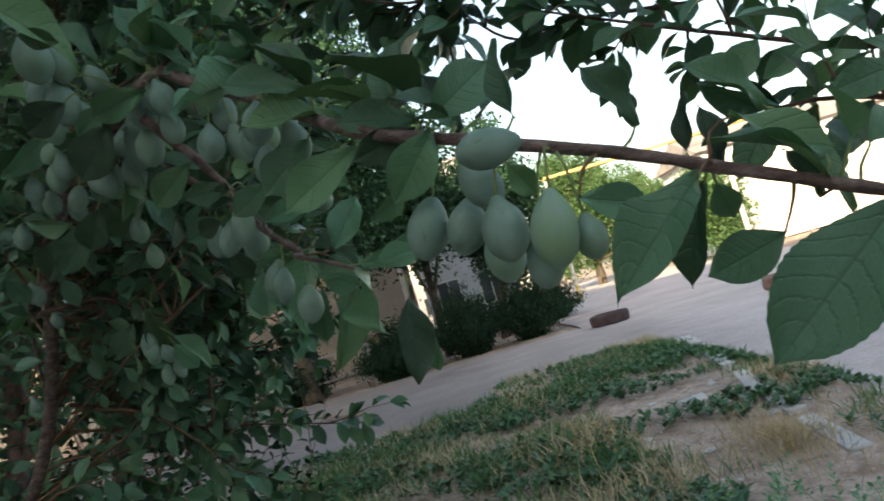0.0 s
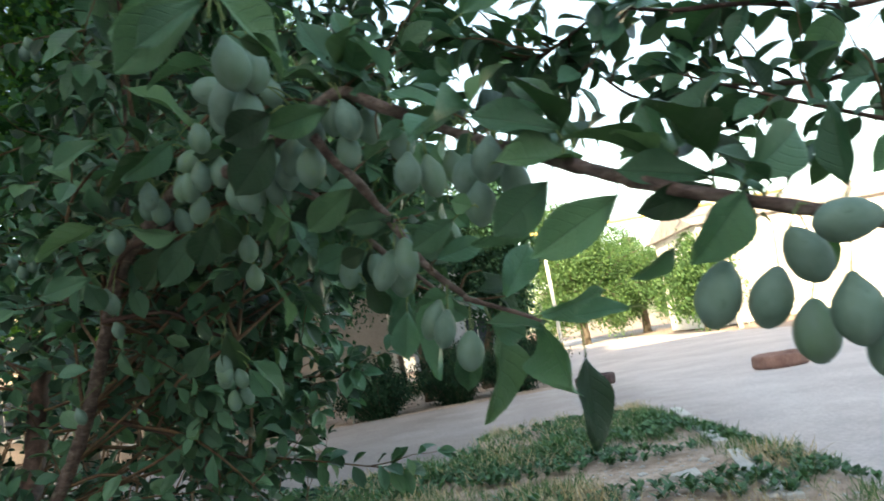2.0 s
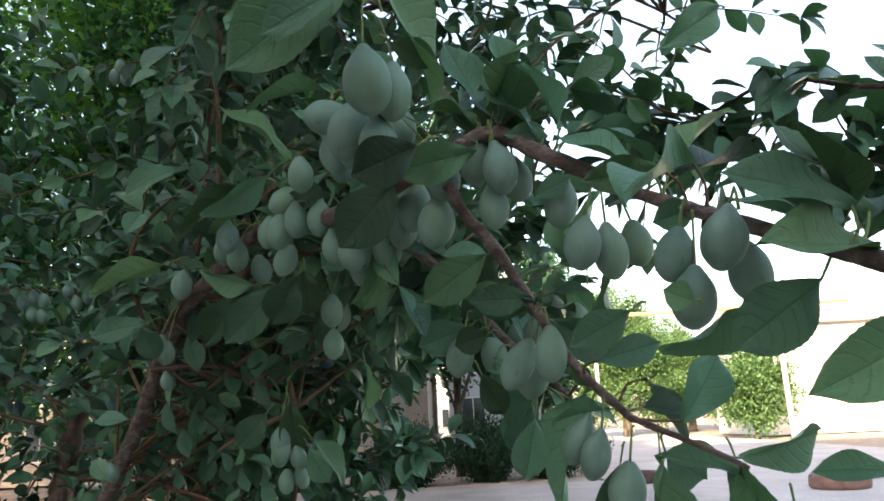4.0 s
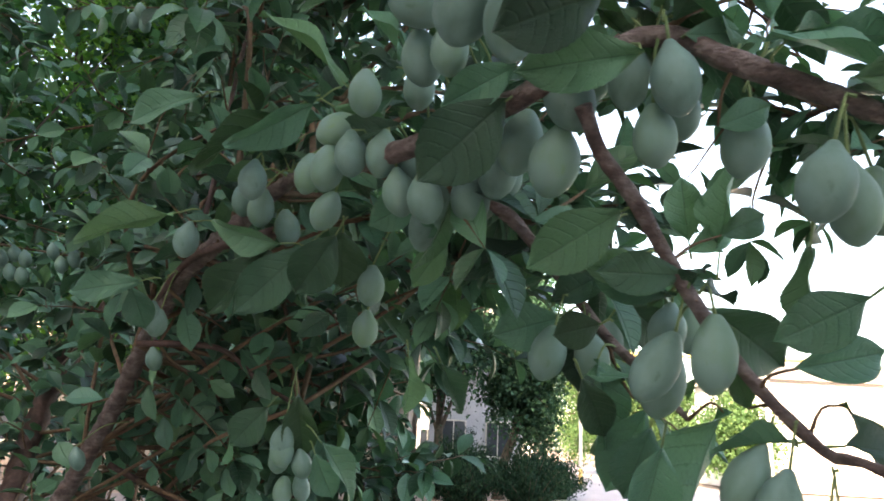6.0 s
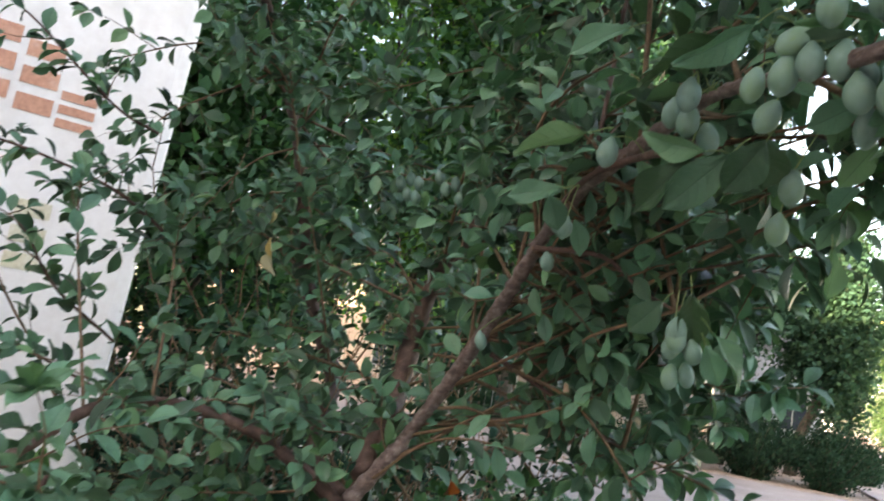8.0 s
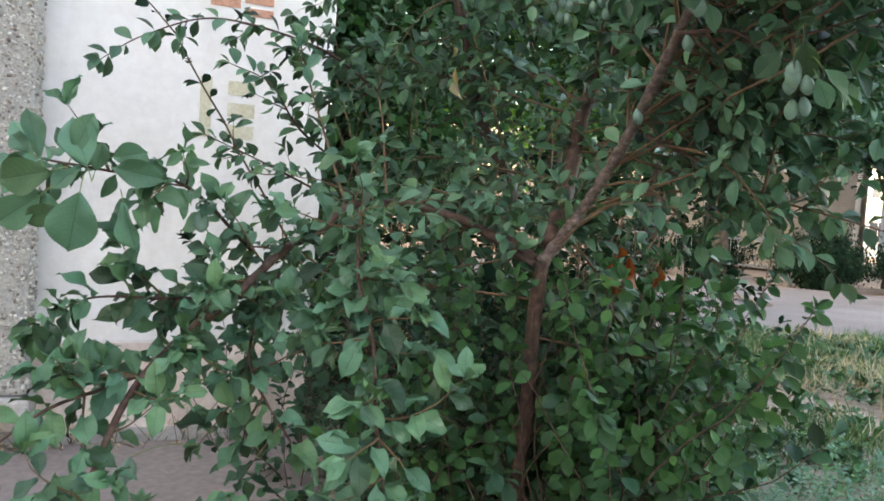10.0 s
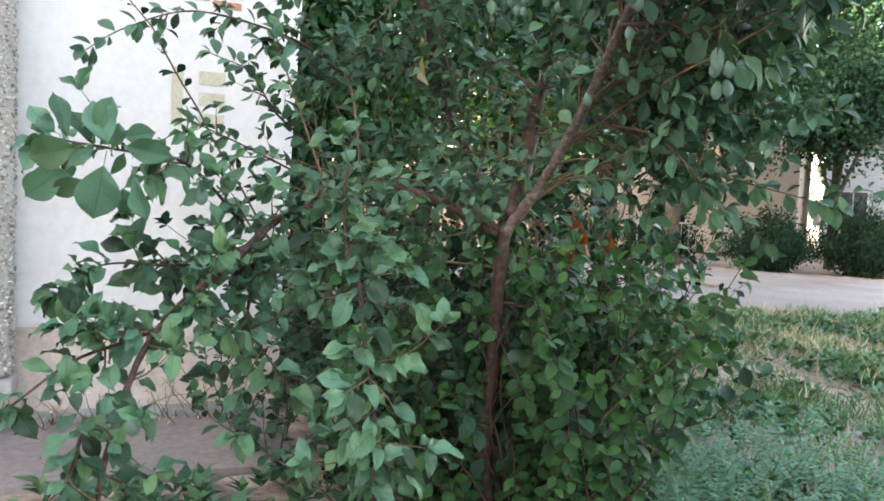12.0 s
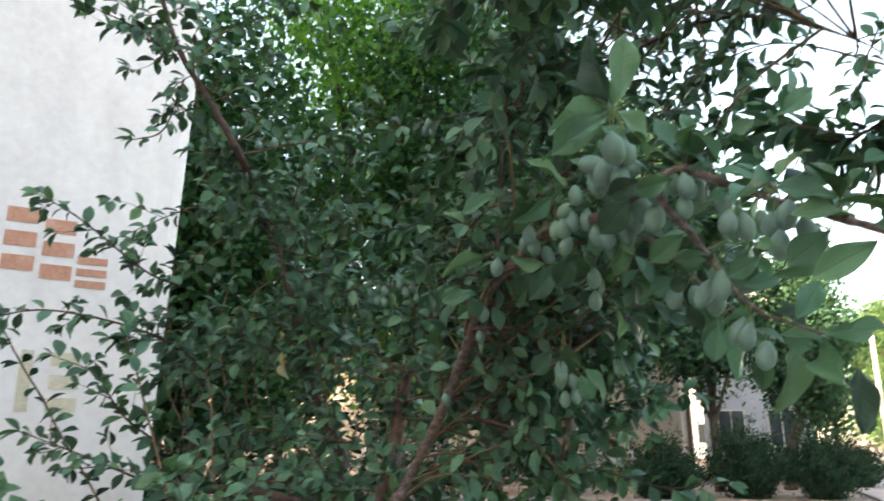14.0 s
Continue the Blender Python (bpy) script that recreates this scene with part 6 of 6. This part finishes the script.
# ---- dried leaves caught in the tree ----
def curled_leaf(name, label, places, material, length, width):
    """A bunch of withered hanging leaves."""
    ob = thing(name, label, "withered leaves", places[0])
    base = Vector(places[0])
    for k, (x, y, z) in enumerate(places):
        me = leaf_mesh("withered_leaf", leaf_template(10, 1.0, 1.1, 0.9 - 0.5 * (k % 2), 2, 2.5), material)
        lf = part_mesh("withered_leaf", me, None, ob)
        lf.matrix_basis = lie(Vector((x, y, z)) - base, (0.15 * math.sin(k * 2.1), 0.1, -1), (math.cos(k * 1.3), -1, 0.2), width, length * (0.8 + 0.3 * ((k * 7) % 3)), length)
    return ob


curled_leaf("dry_leaf", "yellow dried leaf hanging among green twigs", ((-1.60, 1.74, 1.79), (-1.59, 1.74, 1.72), (-1.585, 1.75, 1.69)), M_DRYLEAF, 0.05, 0.013)
curled_leaf("red_creeper", "brick-red withered creeper leaves beside the trunk fork", ((-1.13, 2.05, 1.20), (-1.09, 2.03, 1.17), (-1.15, 2.06, 1.14), (-1.06, 2.0, 1.12), (-1.12, 2.0, 1.10), (-1.0, 2.03, 1.16)), M_REDLEAF, 0.065, 0.032)

# ---- trees behind ----
FAR_LEAF = (np.array([(0, 0, 0), (0.36, 0.5, 0.06), (0, 1, -0.08), (-0.36, 0.5, 0.06)]), np.array([(0, 0), (1, 0.5), (0, 1), (-1, 0.5)]), [(0, 1, 2, 3)])


def leafy_tree(name, label, x, y, trunk_h, trunk_r, crown, leaf, per_limb, material, limbs=26, fork=0.25, lean=(0, 0), seed=0, spread=0.30):
    """Tapered trunk, wandering limbs into an uneven crown (centre height, half width, half height), clumps of leaves."""
    r = np.random.default_rng(seed)
    ob = thing(name, label, "tree", (x, y, 0))
    cz, rx, rz = crown
    top = np.array([lean[0], lean[1], cz])
    line = smooth_line([(0, 0, -0.1, trunk_r * 1.2), (lean[0] * 0.2, lean[1] * 0.2, trunk_h * 0.5, trunk_r), (lean[0] * 0.6, lean[1] * 0.6, trunk_h, trunk_r * 0.8), (*top, trunk_r * 0.4), (lean[0], lean[1], cz + rz * 0.8, trunk_r * 0.08)], 0.25)
    part_mesh("trunk", tubes_mesh("trunk", [line], 10, 0.15), M_TRUNK, ob)
    fol, lines = Foliage(FAR_LEAF), []
    for k in range(limbs):
        i = int(len(line) * (fork + (0.95 - fork) * r.random()))
        a = r.random() * 6.283
        z = cz + rz * (2 * r.random() - 1) * 0.9
        w = rx * math.sqrt(max(0.05, 1 - ((z - cz) / rz) ** 2)) * (0.45 + 0.65 * r.random())
        end = np.array([lean[0] + math.cos(a) * w, lean[1] + math.sin(a) * w, z])
        start = line[min(i, len(line) - 1)]
        mid = (start[:3] + end) / 2 + r.normal(0, 0.12 * rx, 3) + np.array([0, 0, 0.12 * rz])
        lb = smooth_line([(*start[:3], max(0.008, start[3] * 0.45)), (*mid, max(0.006, start[3] * 0.25)), (*end, 0.004)], 0.2 * max(1, rx / 3))
        lines.append(lb)
        for q in range(per_limb):
            j = int(len(lb) * (0.25 + 0.75 * math.sqrt(r.random()))) - 1
            c = lb[max(0, j), :3] + r.normal(0, spread, 3) * rx * 0.4
            for _ in range(7):
                p = c + r.normal(0, leaf * 1.6, 3)
                d = np.array([r.normal(), r.normal(), r.normal() - 0.6])
                s = leaf * (0.6 + 0.7 * r.random())
                fol.add(p, d, (r.normal() * 0.6, r.normal() * 0.6, 1), s, s)
    part_mesh("limb_growth", tubes_mesh("limb_growth", lines, 5), M_TRUNK, ob)["kind"] = "stuff"
    part_mesh("crown", fol.mesh("crown", material), None, ob)["kind"] = "stuff"
    return ob


leafy_tree("garden_tree", "dark green leafy tree close behind the house corner", -5.0, 5.4, 1.6, 0.09, (3.4, 1.9, 2.5), 0.11, 48, M_GARDEN, 70, 0.1, seed=2)
leafy_tree("garden_tree", "tall bright green tree behind the plum tree", -4.3, 8.6, 2.2, 0.12, (5.7, 2.9, 3.8), 0.10, 50, M_TREE, 90, 0.2, seed=3)
leafy_tree("garden_tree", "spreading green tree behind the plum tree", -2.6, 7.4, 2.0, 0.08, (4.7, 1.6, 2.6), 0.09, 46, M_GARDEN, 64, 0.2, seed=4)
leafy_tree("street_tree", "large spreading tree across the lane with a dark crown", -4.6, 20.6, 3.2, 0.2, (7.4, 4.9, 5.2), 0.14, 130, M_STREET, 115, 0.3, spread=0.2, seed=5)
leafy_tree("street_tree", "grey-green tree with slanting dark trunk before the blue house", 1.3, 25.5, 2.2, 0.16, (4.6, 1.7, 3.4), 0.15, 70, M_STREET, 60, 0.3, (0.9, 0), spread=0.2, seed=6)
leafy_tree("far_tree", "sunlit bright green tree beyond the gas pipe", 10.5, 53, 2.5, 0.3, (5.2, 5.4, 5.0), 0.17, 95, M_FAR, 85, 0.2, spread=0.13, seed=7)
leafy_tree("far_tree", "sunlit bright green tree far down the lane", 17.0, 60, 2.5, 0.3, (4.5, 5.0, 4.2), 0.17, 85, M_FAR, 75, 0.2, spread=0.13, seed=8)
leafy_tree("far_tree", "young sunlit tree beside the pale house", 14.3, 39.5, 1.0, 0.12, (2.6, 2.4, 2.3), 0.17, 60, M_FAR, 46, 0.15, spread=0.20, seed=9)
leafy_tree("far_tree", "tall tree behind the warm plaster house", -12.0, 40, 4, 0.3, (9.0, 6.0, 5.0), 0.30, 50, M_FAR, 50, 0.2, spread=0.13, seed=10)


def round_shrub(x, y, rx, h, seed, label):
    r = np.random.default_rng(seed)
    ob = thing("shrub", label, "shrub", (x, y, 0), "shrubs across the lane")
    fol, lines = Foliage(FAR_LEAF), []
    for k in range(60):
        a = r.random() * 6.283
        w, z = rx * math.sqrt(r.random()), h * (0.55 + 0.45 * r.random())
        end = np.array([math.cos(a) * w, math.sin(a) * w, z * (1 - 0.62 * (w / rx) ** 2)])
        lb = smooth_line([(end[0] * 0.2, end[1] * 0.2, -0.05, 0.02), (end[0] * 0.6, end[1] * 0.6, end[2] * 0.6, 0.012), (*end, 0.004)], 0.15)
        lines.append(lb)
        for q in range(260):
            c = lb[int(len(lb) * r.random() ** 0.7) - 1, :3] + r.normal(0, 0.13, 3)
            fol.add(c, (r.normal() * 0.5, r.normal() * 0.5, 0.8), r.normal(0, 1, 3), 0.105 * (0.6 + 0.6 * r.random()), 0.055)
    part_mesh("stem_growth", tubes_mesh("stem_growth", lines, 4), M_TRUNK, ob)["kind"] = "stuff"
    part_mesh("leafage", fol.mesh("leafage", M_SHADED), None, ob)["kind"] = "stuff"
    return ob


leafy_tree("street_tree", "dark bushy tree before the warm plaster house", -9.5, 22.5, 1.5, 0.15, (4.2, 3.0, 3.0), 0.17, 30, M_STREET, 60, 0.15, spread=0.2, seed=12)
leafy_tree("street_tree", "dark bushy tree beyond the metal fence", -15.5, 23.0, 1.5, 0.15, (4.2, 3.4, 3.2), 0.17, 30, M_STREET, 60, 0.15, spread=0.2, seed=13)
leafy_tree("street_tree", "dark slender tree beside the plaster house corner", -0.7, 24.0, 3.0, 0.13, (6.3, 2.3, 2.9), 0.16, 90, M_STREET, 50, 0.2, spread=0.2, seed=14)
round_shrub(-5.0, 21.3, 1.2, 1.7, 5, "green shrub with painted-in shade growing through the metal fence")
round_shrub(-7.4, 21.4, 1.3, 1.5, 6, "low green shrub with painted-in shade behind the metal fence")
round_shrub(-2.1, 20.9, 1.25, 1.8, 1, "round green shrub with painted-in shade at the lane's far edge")
round_shrub(0.1, 21.6, 1.3, 2.3, 2, "wide green shrub with painted-in shade at the lane's far edge")
round_shrub(1.9, 21.8, 1.2, 1.8, 3, "low shrub with painted-in shade beside the grey-green tree")
round_shrub(3.2, 26.5, 1.3, 1.6, 4, "low shrub with painted-in shade near the lane's bend")

# ---- far houses ----
def window(parent, x, z, w, h, y, glass):
    """A window with frame, sill and panes in a wall whose face is at y."""
    win = part("window", slab(x - w / 2 - 0.06, x + w / 2 + 0.06, y - 0.05, y + 0.02, z - 0.06, z + h + 0.06, 0.01), M_POST, parent, "white painted window frame")
    for k in (-1, 1):
        part("pane", slab(x + (k - 1) * w / 4 + (0.02 if k > 0 else 0), x + (k + 1) * w / 4 - (0.02 if k < 0 else 0), y - 0.056, y - 0.051, z, z + h, 0.0), glass, win, "reflecting glass pane")
    part("sill", slab(x - w / 2 - 0.1, x + w / 2 + 0.1, y - 0.14, y - 0.05, z - 0.12, z - 0.06, 0.01), M_KERB, win)
    return win


# panes coloured pale to imitate the glare that washes out the windows
M_GLARE_PANE = surface("glare_pale_glass", [(0.3, (0.50, 0.49, 0.47)), (0.7, (0.60, 0.59, 0.57))], 2, 0.15, 0.5, 20, 0.0, 0.001)
M_GLASS, _n, _l, _b = shader("window_glass", 0.06, 0.6)
_b.inputs["Base Color"].default_value = (0.05, 0.06, 0.07, 1)


def house(name, label, x0, x1, y, depth, h, material, windows, glass=None):
    ob = thing(name, label, "house", ((x0 + x1) / 2, y, 0))
    w = x1 - x0
    part("wall", box_bm(w, depth, h, (0, depth / 2, 0), 0.03), material, ob)
    bm = bmesh.new()
    v = [bm.verts.new(c) for c in ((-w / 2 - 0.4, -0.5, h), (w / 2 + 0.4, -0.5, h), (w / 2 + 0.4, depth + 0.5, h), (-w / 2 - 0.4, depth + 0.5, h), (-w / 2 - 0.2, depth / 2, h + 1.6), (w / 2 + 0.2, depth / 2, h + 1.6))]
    for q in ((0, 1, 5, 4), (2, 3, 4, 5), (1, 2, 5), (3, 0, 4), (3, 2, 1, 0)):
        bm.faces.new([v[i] for i in q])
    part("roof", bm, M_ROOF, ob, "low grey slate roof")
    for wx, wz, ww, wh in windows:
        window(ob, wx, wz, ww, wh, 0, glass or M_GLASS)
    return ob


house("house", "two-storey warm plaster house lit by the evening sun", -26, -1.9, 28.2, 8, 5.6, M_PLASTER, [(k * 2.6 - 10.5, z, 1.1, 1.4) for k in range(9) for z in (0.9, 3.6) if (k, z) != (8, 0.9)])
house("house", "grey-blue rendered house behind the shrubs", -1.2, 2.6, 31.0, 7, 4.4, M_BLUE, [(-0.9, 1.2, 0.9, 1.3), (0.9, 1.2, 0.9, 1.3)])
house("house", "pale sunlit house beyond the fence", 15.8, 36, 42, 8, 6.0, M_PALE, [(k * 3.0 - 8.0, z, 1.2, 1.5) for k in range(6) for z in (0.9, 3.7)], M_GLARE_PANE)
house("house", "tall pale house far behind the trees", -6, 6.5, 62, 9, 13, M_PALE, [(k * 2.4 - 4.8, z, 1.1, 1.4) for k in range(5) for z in (1.2, 4.4, 7.6, 10.6)])

# ---- gas pipe, pole, fences ----
gas = thing("gas_pipe", "yellow gas pipe carried high on a pale steel post", "pipe", (6.1, 37.6, 0))
part_mesh("post", tubes_mesh("post", [np.array([(0, 0, -0.1, 0.09), (0, 0, 0.9, 0.09), (0, 0, 6.35, 0.085)])], 10), M_POST, gas, "pale painted steel post")
part_mesh("post_foot", tubes_mesh("post_foot", [np.array([(0, 0, -0.1, 0.1), (0, 0, 0.75, 0.1)])], 10), M_YELLOW, gas, "yellow painted foot of the post")
part_mesh("pipe", tubes_mesh("pipe", [np.array([(-5.3, -5.4, 4.3, 0.10), (-1.5, -0.7, 5.3, 0.10), (-1.4, -0.6, 6.4, 0.10), (0, 0, 6.45, 0.10), (5, 3.5, 6.9, 0.10), (16, 6, 7.4, 0.10)])], 8), M_YELLOW, gas, "yellow painted pipe")
pole = thing("utility_pole", "tall pale wooden pole beside the pale house", "pole", (15.3, 37.5, 0))
part_mesh("shaft", tubes_mesh("shaft", [np.array([(0, 0, -0.2, 0.14), (0, 0, 3, 0.12), (0.05, 0, 7.2, 0.10)])], 10), M_POST, pole)
wire = part_mesh("wire", tubes_mesh("wire", [smooth_line([(0, 0, 7.0, 0.012), (14, 6, 6.2, 0.012), (30, 12, 7.0, 0.012)], 1.0)], 4), M_IRON, pole, "thin overhead wire")


def fence(name, label, x0, y0, x1, y1, h, bars, material, group=""):
    ob = thing(name, label, "fence", (x0, y0, 0), group)
    d = Vector((x1 - x0, y1 - y0, 0))
    n = max(2, int(d.length / 2.2) + 1)
    for i in range(n):
        p = d * (i / (n - 1))
        part_mesh("post", tubes_mesh("post", [np.array([(p.x, p.y, -0.1, 0.04), (p.x, p.y, h, 0.04)])], 8), material, ob)
    for z in (h * 0.95, h * 0.35):
        part_mesh("rail", tubes_mesh("rail", [np.array([(0, 0, z, 0.025), (d.x, d.y, z, 0.025)])], 6), material, ob)
    for i in range(bars):
        p = d * ((i + 0.5) / bars)
        part_mesh("bar", tubes_mesh("bar", [np.array([(p.x, p.y, h * 0.35, 0.010), (p.x, p.y, h * 0.95, 0.010)])], 5), material, ob)
    return ob


fence("fence", "low grey metal fence across the lane", -11, 20.6, -2.8, 20.6, 1.15, 40, M_IRON)
fence("fence", "low rusty rail fence before the pale house", 16.2, 38.6, 24, 38.2, 1.3, 0, M_IRON)
